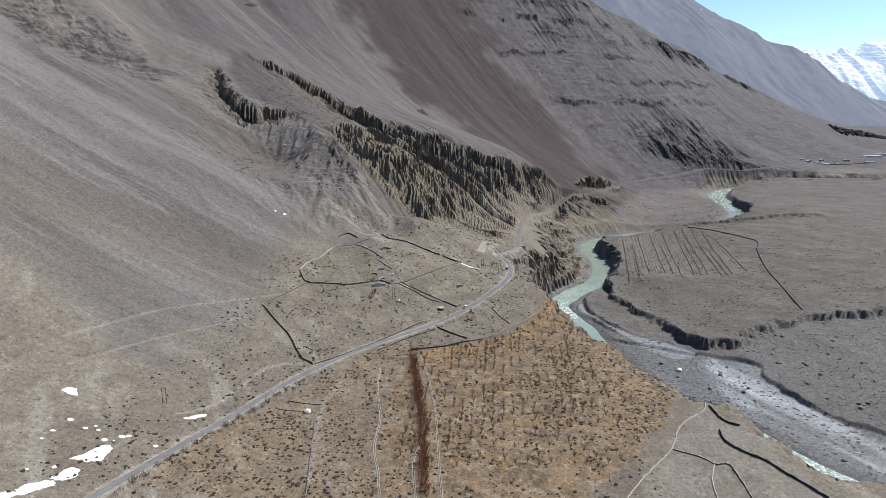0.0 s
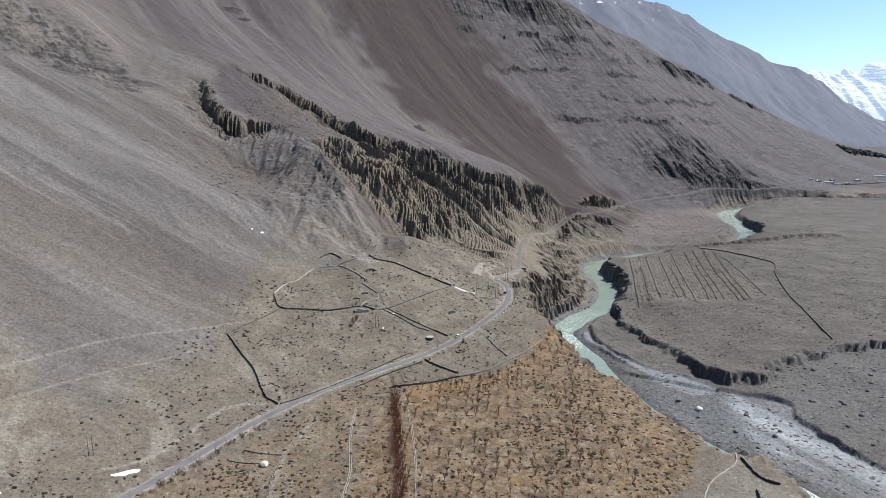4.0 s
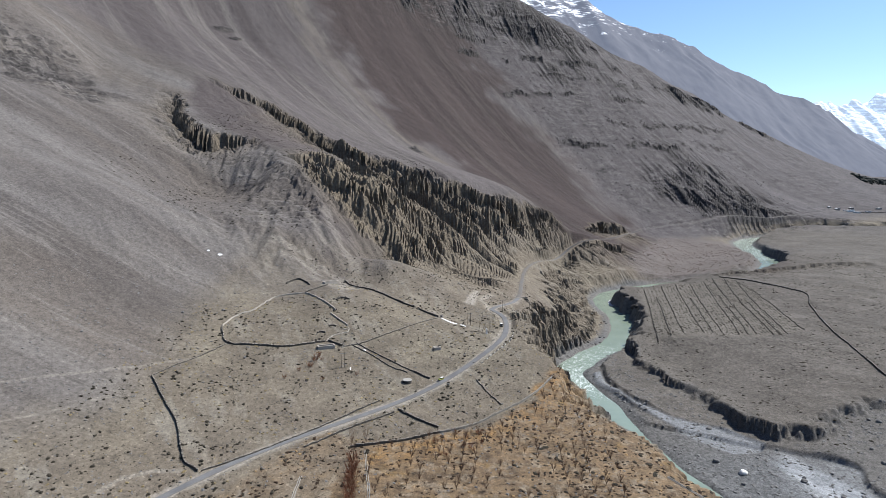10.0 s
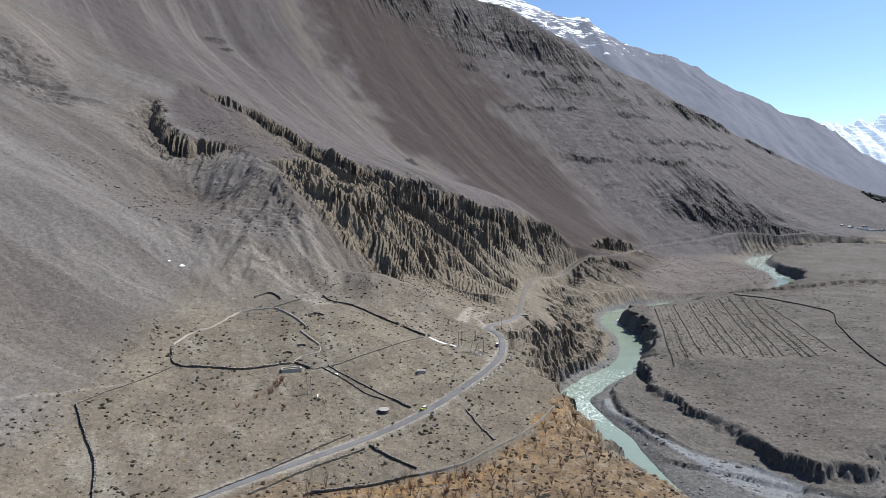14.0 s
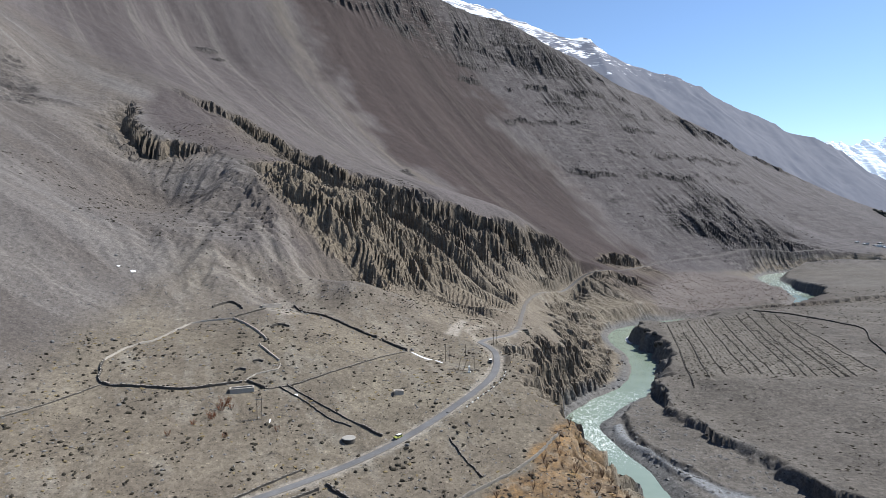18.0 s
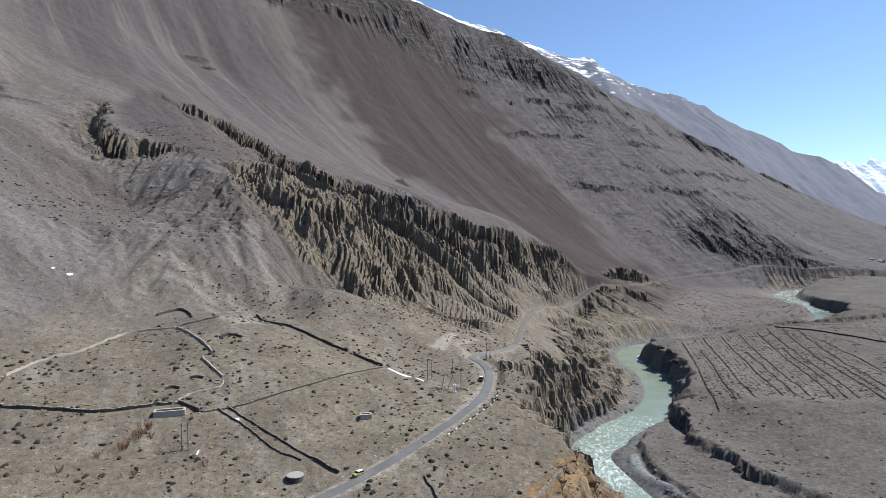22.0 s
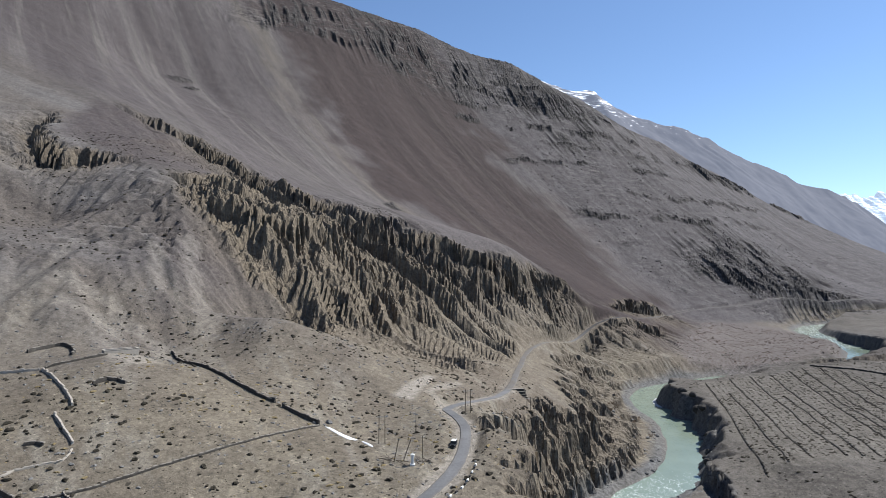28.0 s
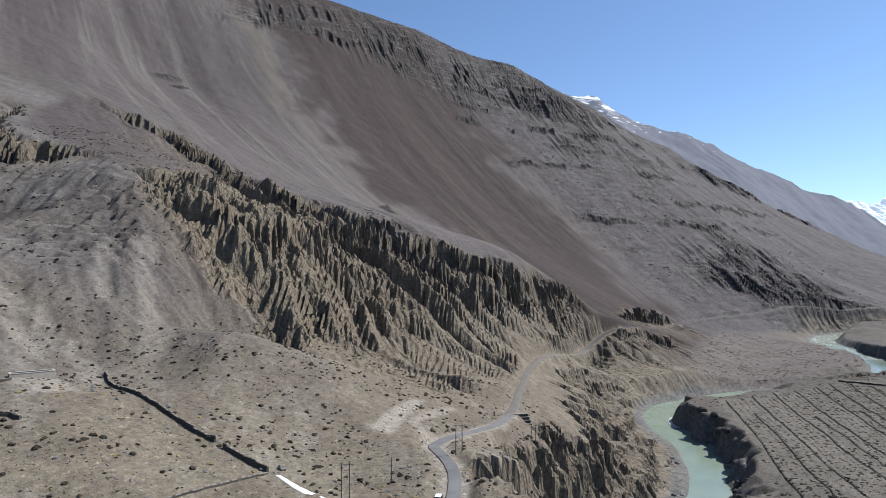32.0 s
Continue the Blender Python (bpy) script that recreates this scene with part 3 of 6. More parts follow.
    bench = ss(-1.5, 1.5, sdf(x + fbm(x, y, 12, 2, 13) * 2.5, y, BENCH))
    db, sb, _, _ = near(x + fbm(x, y, 16, 2, 14) * 3, y, BED_STEP)
    high = ss(-1.5, 1.5, db * sb)
    flat = ss(-1.2, 1.2, sdf(x + fbm(x, y, 9, 2, 15) * 1.5, y, MUD))
    floor = floor * (1 - flat) + 3.6 * flat
    floor = floor * (1 - bench) + (5.2 + fbm(x, y, 12, 2, 16) * 0.6) * bench
    floor = floor + high * (1.1 + 0.9 * fbm(x, y, 30, 2, 19)) - (1 - high) * 0.04 * np.clip(e0 - 8, 0, 40)
    nick = ridged(x, y, 6, 6, 17, 2) - 0.5
    wide = 1.3 + 3.2 * ss(-0.25, 0.35, fbm(x, y, 35, 2, 20))
    k = ss(-wide, wide * 0.8, pl + nick * 5 - 1)
    gravel = ss(-4, 1, pl) * (1 - 0.75 * bench) * (1 - 0.6 * high)
    wash = ss(0, 4, pl) * (1 - bench) * (1 - high) * (1 - flat) * ss(-9, 7, sdf(x + fbm(x, y, 14, 2, 33) * 5, y, WASH_BED)) * (0.25 + 0.85 * ss(-0.35, 0.25, fbm(x * 0.92 + y * 0.4, (x * 0.4 - y * 0.92) * 0.16, 16, 3, 18)))
    z = z * (1 - k) + np.minimum(floor, z - 2.5) * k
    # the river and its banks
    w = np.flatnonzero(z < 125)
    zz, ee, sh, cc = z, np.full(x.shape, 400.0), np.zeros(x.shape), np.zeros(x.shape)
    x, y, z = x[w], y[w], z[w]
    d, side, idx, (hw, wl, rl, rr) = near(x, y, RIVER)
    left = side > 0
    run = np.where(left, rl, rr) * (1 + 0.25 * fbm(x, y, 30, 2, 21))
    flute = 0.7 * flutes(idx * 8 + fbm(x, y, 24, 2, 22) * 6, 4.6) + 0.5 * flutes(idx * 8 + fbm(x, y, 30, 2, 29) * 9, 13.0)
    gully = ridged(idx * 8, d * 0.2, 34, 60, 24, 2) - 0.55
    e = d - hw * (1 + 0.12 * fbm(x, y, 22, 2, 25)) + ~left * (y > 640) * (y < 1300) * fbm(x, y, 17, 3, 26) * 4.5
    tall = np.clip((z - wl - 8) / 30, 0, 1) * ss(760, 600, x) * ss(1150, 1040, y) * (1 - 0.5 * ss(860, 920, y))
    e2 = e + (flute * 8 + gully * 22 * ss(4, 22, e)) * tall * left
    prof = ss(0.0, 1.0, np.clip(e2 / run, 0, 1))
    q = e2 / run + 0.05 * fbm(x, y, 13, 2, 27) * tall
    prof = np.where(left & (y < 900), 0.05 * ss(0, 0.14, q) + 0.36 * ss(0.16, 0.30, q) + 0.14 * ss(0.30, 0.55, q) + 0.27 * ss(0.55, 0.68, q) + 0.05 * ss(0.68, 0.85, q) + 0.13 * ss(0.85, 0.95, q), prof)
    bank = wl + 0.4 + (z - wl - 0.4) * prof + ss(0, 3, e) * 0.5
    bed = wl - 1.2 * ss(0, -3, e)
    near_r = e < run * 1.35
    cut = (tall * left * ss(0.1, 0.25, e2 / run) * (1 - ss(0.85, 1.05, e2 / run)) * ss(440, 520, y) * (1 - ss(1000, 1080, y)))
    z = np.where(e < 0, bed, np.where(near_r, np.minimum(np.maximum(bank, wl + 0.2 * ss(0, 2, e)), np.maximum(z, wl + 0.3)), z))
    shore = ss(9, 1, np.abs(e - 3)) * (e > -1)
    zz[w], ee[w], sh[w], cc[w] = z, e, shore, cut
    z, e, shore, cut = zz, ee, sh, cc
    return [a.reshape(shape) for a in (z, np.maximum(bad, cut), band, np.maximum(gravel, shore), e, cut, wash, np.maximum(np.maximum(rocky, 0.7 * lc), ss(0.1, 0.4, band)))]


def settle():
    """Raise the smooth sheet where the scarps cut it, so that the finished land keeps its spot heights."""
    global P0, W0
    aim = P0[:, 2].copy()
    for _ in range(4):
        got = heights(P0[:, 0].copy(), P0[:, 1].copy())[0]
        off = np.clip(aim - got, -25, 25) * (aim < 320) * (P0[:, 1] < 1300) * (P0[:, 1] > 150)
        P0[:, 2] += 0.7 * off
        W0 = rbf_solve()


def stripes(x, y, ux, uy, seed):
    """Ridges and gullies one cell apart that run along (ux, uy): 1 on a crest, -1 in a gully."""
    ix, iy = np.floor(x), np.floor(y)
    fx, fy = x - ix, y - iy
    out, tot = np.zeros_like(x), np.zeros_like(x)
    for i in (-2, -1, 0, 1):
        for j in (-2, -1, 0, 1):
            a, b = (ix - i).astype(np.int64), (iy - j).astype(np.int64)
            n = (a * 374761393 + b * 668265263 + seed * 974634777) & 0x7FFFFFFF
            n = ((n ^ (n >> 13)) * 1274126177) & 0x7FFFFFFF
            n = n ^ (n >> 16)
            px, py = fx + i - (n & 0xFF) / 512, fy + j - ((n >> 8) & 0xFF) / 512
            w = np.exp(-2 * (px * px + py * py))
            out += w * np.cos(2 * np.pi * (px * -uy + py * ux))
            tot += w
    c = np.clip(out / tot, -1, 1)
    return 1 - 2 * np.sqrt((1 - c) / 2)


def erode(xs, ys, z, amp, cell, octaves, seed, gain=0.5):
    """Cut branching gullies down the slopes of a grid; amp is their depth."""
    x, y = np.meshgrid(xs, ys)
    soft = z.copy()
    for _ in range(6):
        soft[1:-1, 1:-1] = (soft[:-2, 1:-1] + soft[2:, 1:-1] + soft[1:-1, :-2] + soft[1:-1, 2:] + 2 * soft[1:-1, 1:-1]) / 6
    h = np.zeros_like(z)
    for k in range(octaves):
        gy, gx = np.gradient(soft + h, ys, xs)
        ln = np.sqrt(gx * gx + gy * gy) + 0.05
        h += amp * gain ** k * ss(0.18, 0.75, ln) * stripes(x / cell, y / cell, gx / ln, gy / ln, seed + k)
        cell *= 0.5
    return h
# ---- end terrain ----

# ---- the land ----
def axis(parts):
    """Grid lines that stand closer where the land is near: stretches of (end, step)."""
    out = [parts[0]]
    for end, a, b in parts[1:]:
        p, start = out[-1], out[-1]
        while p < end:
            k = (p - start) / (end - start)
            p += a + (b - a) * k
            out.append(p)
    return np.array(out)


FINE = 1.08
AX = np.r_[-axis([230, (420, FINE, 2.4), (900, 2.4, 7), (1700, 7, 60)])[::-1], axis([-230 + FINE, (220, FINE, FINE), (330, FINE, 1.4), (640, 1.4, 3.2), (1300, 3.2, 6.0), (3800, 6.0, 60)])]
AY = axis([-260, (180, 40, 3.5), (250, 3.5, 1.35), (600, 1.35, 1.2), (640, 1.2, FINE), (930, FINE, FINE), (1300, FINE, 2.6), (2250, 2.6, 5), (2700, 5, 20), (4900, 20, 80)])
ORCHARD = [(-12, 391), (40, 408), (66, 432), (86, 478), (96, 480), (116, 428), (130, 386), (144, 343), (120, 300), (90, 262), (60, 232), (-30, 232), (-30, 330)]
LOWER_FIELD = [(-38, 398), (-62, 362), (-92, 312), (-118, 268), (-128, 225), (-30, 225), (-22, 330), (-14, 391)]
PLATEAU = [(-318, 938), (-262, 952), (-150, 905), (-85, 880), (-78, 835), (-105, 785), (-135, 755), (-165, 765), (-250, 790), (-290, 850)]
DEBRIS = [(285, 962), (345, 968), (400, 1000), (490, 1062), (545, 1150), (566, 1250), (590, 1345), (500, 1330), (425, 1290), (385, 1215), (345, 1130), (300, 1060)]


def grid_mesh(name, x, y, z, layers, material, facets=None):
    ny, nx = z.shape
    me = bpy.data.meshes.new(name)
    co = np.stack([x, y, z], -1).reshape(-1, 3).astype(np.float32)
    i = (np.arange(ny - 1)[:, None] * nx + np.arange(nx - 1)[None]).ravel()
    quads = np.stack([i, i + 1, i + 1 + nx, i + nx], -1).astype(np.int32)
    me.vertices.add(len(co))
    me.vertices.foreach_set("co", co.ravel())
    me.loops.add(quads.size)
    me.loops.foreach_set("vertex_index", quads.ravel())
    me.polygons.add(len(quads))
    me.polygons.foreach_set("loop_start", np.arange(len(quads), dtype=np.int32) * 4)
    me.polygons.foreach_set("use_smooth", np.ones(len(quads), dtype=bool) if facets is None else ~facets[:-1, :-1].ravel())
    for key, value in layers.items():
        me.attributes.new(key, "FLOAT", "POINT").data.foreach_set("value", np.clip(value, 0, 1).ravel().astype(np.float32))
    me.update(calc_edges=True)
    me.materials.append(material)
    return new(name, me)


GX, GY = np.meshgrid(AX, AY)
settle()
GZ, BAD, BAND, GRAVEL, EDGE, CUT, WASH, ROCKY = heights(GX, GY)

CREST = np.zeros_like(GZ)


def carve(x0, x1, y0, y1, amp, cell, octaves, seed, gain=0.5):
    i0, i1, j0, j1 = np.searchsorted(AX, x0), np.searchsorted(AX, x1), np.searchsorted(AY, y0), np.searchsorted(AY, y1)
    part_z = GZ[j0:j1, i0:i1]
    a = amp(GX[j0:j1, i0:i1], GY[j0:j1, i0:i1], part_z, CUT[j0:j1, i0:i1], BAD[j0:j1, i0:i1])
    cut = erode(AX[i0:i1], AY[j0:j1], part_z, a, cell, octaves, seed, gain)
    CREST[j0:j1, i0:i1] += ss(0.15, 0.9, cut / (a + 0.3)) * ss(0.4, 1.5, a) * (1 - BAD[j0:j1, i0:i1])
    GZ[j0:j1, i0:i1] = part_z + cut * ss(-0.5, 3, EDGE[j0:j1, i0:i1])


def fluted(x, y, z, cut, bad):
    region = ss(-10, 14, sdf(x, y, BADLANDS)) * (1 - 0.5 * ss(-6, 14, sdf(x, y, APRON)))
    bad = bad * (1 - 0.45 * ss(-6, 14, sdf(x, y, APRON)))
    return np.maximum(np.maximum(region * 2.4, cut * 4.2), bad * 2.8)


def dissected(x, y, z, cut, bad):
    spur = np.exp(-((x + 130) / 110) ** 2 - ((y - 650) / 90) ** 2)
    return (0.7 + 3.4 * spur) * ss(62, 95, z) * (1 - bad)


carve(-340, 390, 440, 1330, fluted, 13.0, 2, 211, 0.62)
carve(-620, 60, 240, 1000, dissected, 32.0, 3, 231, 0.6)
carve(-1600, 2400, 1000, 2700, lambda x, y, z, cut, bad: 1.2 * ss(110, 260, z), 60.0, 2, 251)


# broken rock and crumbling clay
JITTER = np.random.default_rng(5).normal(size=GZ.shape)
ROCKY = np.maximum(ROCKY, 0.95 * ss(95, 40, EDGE) * ss(1340, 1420, GY) * ss(9, 18, GZ) * ss(-0.5, 0.2, fbm(GX, GY, 30, 2, 82)))
ROUGH = np.maximum(ss(0.5, 1.0, ROCKY), ss(0.2, 0.6, BAND)) * (GY > 1280)
GZ += JITTER * (0.55 * ROUGH + 0.22 * BAD * ss(2, 5, EDGE))
FLAT_SHADED = (ROUGH > 0.25) | (BAD > 0.3)


def sheet(x, y):
    i = np.clip(np.searchsorted(AX, x) - 1, 0, len(AX) - 2)
    j = np.clip(np.searchsorted(AY, y) - 1, 0, len(AY) - 2)
    fx, fy = np.clip((x - AX[i]) / (AX[i + 1] - AX[i]), 0, 1), np.clip((y - AY[j]) / (AY[j + 1] - AY[j]), 0, 1)
    return (GZ[j, i] * (1 - fx) + GZ[j, i + 1] * fx) * (1 - fy) + (GZ[j + 1, i] * (1 - fx) + GZ[j + 1, i + 1] * fx) * fy


# the road's bench, cut and filled into the slopes
road_z = sheet(ROAD[:, 0], ROAD[:, 1])
for _ in range(60):
    road_z[1:-1] = (road_z[:-2] + 2 * road_z[1:-1] + road_z[2:]) / 4
ROAD_LINE = np.c_[ROAD, road_z]
VERGE = np.zeros_like(GZ)
sel = np.zeros(GZ.shape, bool)
for k in range(0, len(ROAD), 6):
    sel |= (np.abs(GX - ROAD[k, 0]) < 45) & (np.abs(GY - ROAD[k, 1]) < 45)
rd, _, _, (rz,) = near(GX[sel], GY[sel], ROAD_LINE)
wide = np.interp(GY[sel], [0, 640, 700, 1100], [3.2, 3.0, 3.0, 4.0])
keep = 1 - ss(wide, wide + 4.5, rd)
GZ[sel] = GZ[sel] * (1 - keep) + (rz - 0.12) * keep
VERGE[sel] = (1 - ss(wide - 0.4, wide + 1.8, rd + fbm(GX[sel], GY[sel], 6, 2, 71) * 1.2)) * np.interp(GY[sel], [0, 620, 700], [0.7, 0.7, 0.12])


def lane(line, width, strength):
    """Bare trodden earth along a line."""
    line = dense(line, 8.0)
    m = (GX > line[:, 0].min() - 9) & (GX < line[:, 0].max() + 9) & (GY > line[:, 1].min() - 9) & (GY < line[:, 1].max() + 9)
    d = near(GX[m], GY[m], line[:, :2])[0] + fbm(GX[m], GY[m], 5, 3, 72) * 0.3 * width
    VERGE[m] = np.maximum(VERGE[m], strength * (1 - ss(width * 0.4, width, d)))


lane([(-215, 323), (-203, 352), (-183, 385), (-155, 413), (-118, 446)], 1.3, 0.32)
lane([(-201, 302), (-189, 329), (-173, 355), (-156, 377), (-140, 398)], 1.2, 0.28)
lane([(-138, 284), (-124, 299), (-109, 349), (-90, 358)], 1.4, 0.5)
lane([(55, 572), (47, 590), (50, 610), (58, 632)], 3.0, 0.55)
lane([(-118, 601), (-106, 600), (-95, 600), (-85, 594), (-69, 590), (-60, 578)], 5.0, 0.30)
lane([(-102, 650), (-89, 630), (-84, 618)], 5.0, 0.26)
lane([(-92, 668), (-78, 643), (-66, 628), (-54, 608)], 7.0, 0.30)
lane([(-110, 588), (-92, 588), (-84, 587), (-78, 570)], 5.0, 0.25)
lane([(-140, 640), (-128, 612), (-122, 590)], 5.0, 0.2)
lane([(38, 500), (30, 512), (24, 530)], 1.2, 0.4)
lane([(-60, 350), (-68, 320), (-66, 285), (-60, 240)], 2.4, 0.35)
VERGE[:] = np.maximum(VERGE, 0.8 * ss(-1.5, 1.5, sdf(GX, GY, [(33, 576), (41, 573), (47, 628), (42, 622)])))
VERGE[:] = np.maximum(VERGE, 0.6 * ss(-2, 2, sdf(GX + fbm(GX, GY, 6, 2, 73) * 2, GY, [(-70, 553), (-72, 576), (-47, 553), (-54, 541)])))
wob = fbm(GX, GY, 14, 3, 50) * 4
TERRACE = np.zeros_like(GZ)
sel = (GX > 110) & (GY > 100)
rd, side = near(GX[sel], GY[sel], RIVER[::4])[:2]
TERRACE[sel] = ss(2, 10, rd * -side)
big = fbm(GX, GY, 60, 3, 52)
slope_mask = np.maximum(ss(66, 130, GZ + big * 18), ss(10, 26, GZ + big * 5) * ss(940, 1020, GY) * ss(640, 560, GX - 0.3 * (GY - 1300)) * (1 - BAD)) * ss(-40, 60, -GX + 1.2 * (GY - 500) + big * 40)
slope_mask = np.maximum(slope_mask, 0.9 * ss(-128, -172, GX + big * 14 - 0.12 * (GY - 400)) * ss(300, 350, GY + 0.4 * (GX + 170) + big * 12) * (GY < 900))
slope_mask = np.maximum(slope_mask, ss(1360, 1480, GY + 0.2 * GX + big * 30) * ss(30, 44, GZ))
layers = {
    "bad": BAD, "band": BAND, "gravel": GRAVEL * (0.8 + 0.2 * big), "slope": slope_mask,
    "orchard": ss(-3, 3, sdf(GX + wob, GY, ORCHARD)) + 0.55 * ss(-3, 3, sdf(GX + wob, GY, LOWER_FIELD)),
    "rust": ss(745, 810, 0.75 * GX + 0.66 * GY + big * 40) * ss(1180, 1060, 0.75 * GX + 0.66 * GY + big * 60 - 0.5 * np.maximum(GY - 1480, 0)) * ss(1000, 1120, GY + 0.55 * GX) * 0.9
    + 0.3 * ss(-8, 14, sdf(GX + wob, GY, PLATEAU)),
    "gold": np.exp(-(near(GX, GY, np.array([(-8, 383), (18, 394), (40, 408), (62, 430), (84, 470)], float))[0] / 13) ** 2),
    "debris": ss(-14, 10, sdf(GX + wob * 2, GY, DEBRIS)) * 0.9,
    "verge": VERGE,
    "stony": ss(1140, 1240, 0.75 * GX + 0.66 * GY + big * 40) * ss(1000, 1250, GY),
    "grey": ss(545, 470, 0.75 * GX + 0.66 * GY + big * 30) * ss(-60, -140, GX) * ss(1020, 930, GY) * (1 - ss(-8, 12, sdf(GX + wob, GY, PLATEAU))),
    "ochre": ss(-30, 10, sdf(GX + wob, GY, BADLANDS)) * ss(35, 120, near(GX, GY, dense(SCARPS[0][0], 40.0))[0] + big * 25) + 0.55 * CUT + 0.75 * np.exp(-((GX + 440) ** 2 / 95 ** 2 + (GY - 770) ** 2 / 95 ** 2)) * ss(-0.5, 0.3, big),
    "terrace": TERRACE,
    "rocky": ROCKY,
    "wash": WASH,
    "streak": np.exp(-((0.75 * GX + 0.66 * GY - 738 + big * 16) / 17) ** 2) * ss(950, 1100, GY) * ss(1900, 1500, GY),
    "crest": CREST,
    "mud": ss(-1.5, 1, sdf(GX, GY, MUD)),
    "pale": ss(-4, 3, sdf(GX + wob, GY, [(150, 320), (124, 290), (114, 273), (80, 233), (60, 200), (190, 200), (172, 240), (160, 285)])) + 0.4 * ss(-2, 3, sdf(GX + wob, GY, [(250, 850), (300, 874), (372, 892), (382, 830), (345, 655), (290, 640), (198, 630)])),
}
ground = tagged(grid_mesh("ground", GX, GY, GZ, layers, M_GROUND, FLAT_SHADED), "dry brown valley floor and scree slopes of bare earth and stone", "ground", kind="structure")


def ground_z(x, y):
    """The height of the sheet as built."""
    x, y = np.atleast_1d(np.asarray(x, float)), np.atleast_1d(np.asarray(y, float))
    i = np.clip(np.searchsorted(AX, x) - 1, 0, len(AX) - 2)
    j = np.clip(np.searchsorted(AY, y) - 1, 0, len(AY) - 2)
    fx, fy = np.clip((x - AX[i]) / (AX[i + 1] - AX[i]), 0, 1), np.clip((y - AY[j]) / (AY[j + 1] - AY[j]), 0, 1)
    return (GZ[j, i] * (1 - fx) + GZ[j, i + 1] * fx) * (1 - fy) + (GZ[j + 1, i] * (1 - fx) + GZ[j + 1, i + 1] * fx) * fy


# the river's surface
def river():
    line = RIVER
    n = len(line)
    tang = np.gradient(line[:, :2], axis=0)
    tang /= np.linalg.norm(tang, axis=1)[:, None]
    norm = np.stack([-tang[:, 1], tang[:, 0]], -1)
    a = np.linspace(-1, 1, 15)
    x = line[:, None, 0] + norm[:, None, 0] * a * (line[:, None, 2] + 7)
    y = line[:, None, 1] + norm[:, None, 1] * a * (line[:, None, 2] + 7)
    z = line[:, None, 3] + 0 * a - 0.15 * np.abs(a) ** 8
    # the last term whitens the far water beyond about y 1080
    rapid = 0.50 + 0.33 * np.exp(-((y - 575) / 55) ** 2) + 0.22 * np.exp(-((y - 655) / 40) ** 2) + 0.33 * ss(400, 340, y) + 0.3 * ss(1080, 1180, y) + 0 * x
    return tagged(grid_mesh("water", x, y, z, {"rapid": rapid}, M_WATER), "milky green mountain river with white rapids in a gravel bed", "river", kind="structure")


river()


# ---- far mountains ----
def range_mesh(name, crest, foot, material, label, bumps, seed, rows=90):
    """A mountain side between its crest and its foot: both lines as x, y, z."""
    a, b = dense(crest, 22.0), dense(foot, 22.0)
    s = np.linspace(0, 1, 260)
    ca = np.stack([np.interp(s, np.linspace(0, 1, len(a)), a[:, k]) for k in range(3)], -1)
    cb = np.stack([np.interp(s, np.linspace(0, 1, len(b)), b[:, k]) for k in range(3)], -1)
    t = np.linspace(-0.12, 1, rows)[:, None, None]
    p = ca[None] * (1 - t) + cb[None] * t
    p[..., 2] = np.where(t[..., 0] < 0, ca[None, :, 2] + t[..., 0] * 900, p[..., 2])
    x, y = p[..., 0] + 0.0, p[..., 1] + 0.0
    fade = ss(-0.12, 0.03, t[..., 0] + 0 * x) * ss(1.0, 0.7, t[..., 0] + 0 * x)
    along = s[None] * 3000 + 0 * x
    ribs = ridged(along + fbm(x, y, 300, 2, seed) * 90, t[..., 0] * 900, 190, 1500, seed + 2, 3) - 0.5
    p[..., 2] += fade * (ribs * bumps + fbm(x, y, 120, 4, seed + 5) * bumps * 0.22) + fbm(along, x * 0, 160, 5, seed + 9, 0.6) * bumps * 0.22 * ss(0.3, 0.0, np.abs(t[..., 0]))
    return tagged(grid_mesh(name, p[..., 0], p[..., 1], p[..., 2], {}, material), label, "mountain", kind="structure")


def far_rock(name, dark, light, snow_low, snow_high, haze):
    k = Nodes(name)
    strata = k.noise(70, 6, 0.6, (1, 0.6, 0.22))
    col = k.mix(k.ramp(strata, 0.36, 0.64), dark, light)
    col = k.mix(k.ramp(k.noise(420, 4), 0.4, 0.65, 0, 0.5), col, light)
    z = k.node("ShaderNodeSeparateXYZ")
    k.put(z.inputs[0], k.coords())
    up = k.math("ADD", z.outputs[2], k.math("MULTIPLY", k.math("SUBTRACT", k.math("MULTIPLY", k.math("ADD", k.noise(90, 6, 0.7), k.noise(34, 5, 0.7, (0.3, 0.3, 2.6), (12, 8, 0))), 0.5), 0.5), 2700))
    bare = k.ramp(k.noise(46, 4, 0.65, (0.35, 0.35, 2.6), (10, -14, 0)), 0.53, 0.48)
    col = k.mix(k.math("MULTIPLY", k.ramp(up, snow_low, snow_high), k.ramp(bare, 0, 1, 0.12, 1)), col, (0.82, 0.85, 0.90))
    # aerial haze put in as an even bluish emission over the whole mountain side
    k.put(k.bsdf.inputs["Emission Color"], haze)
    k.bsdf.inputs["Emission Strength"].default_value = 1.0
    return k.finish(col, 0.95, strata, 0.35, 10)


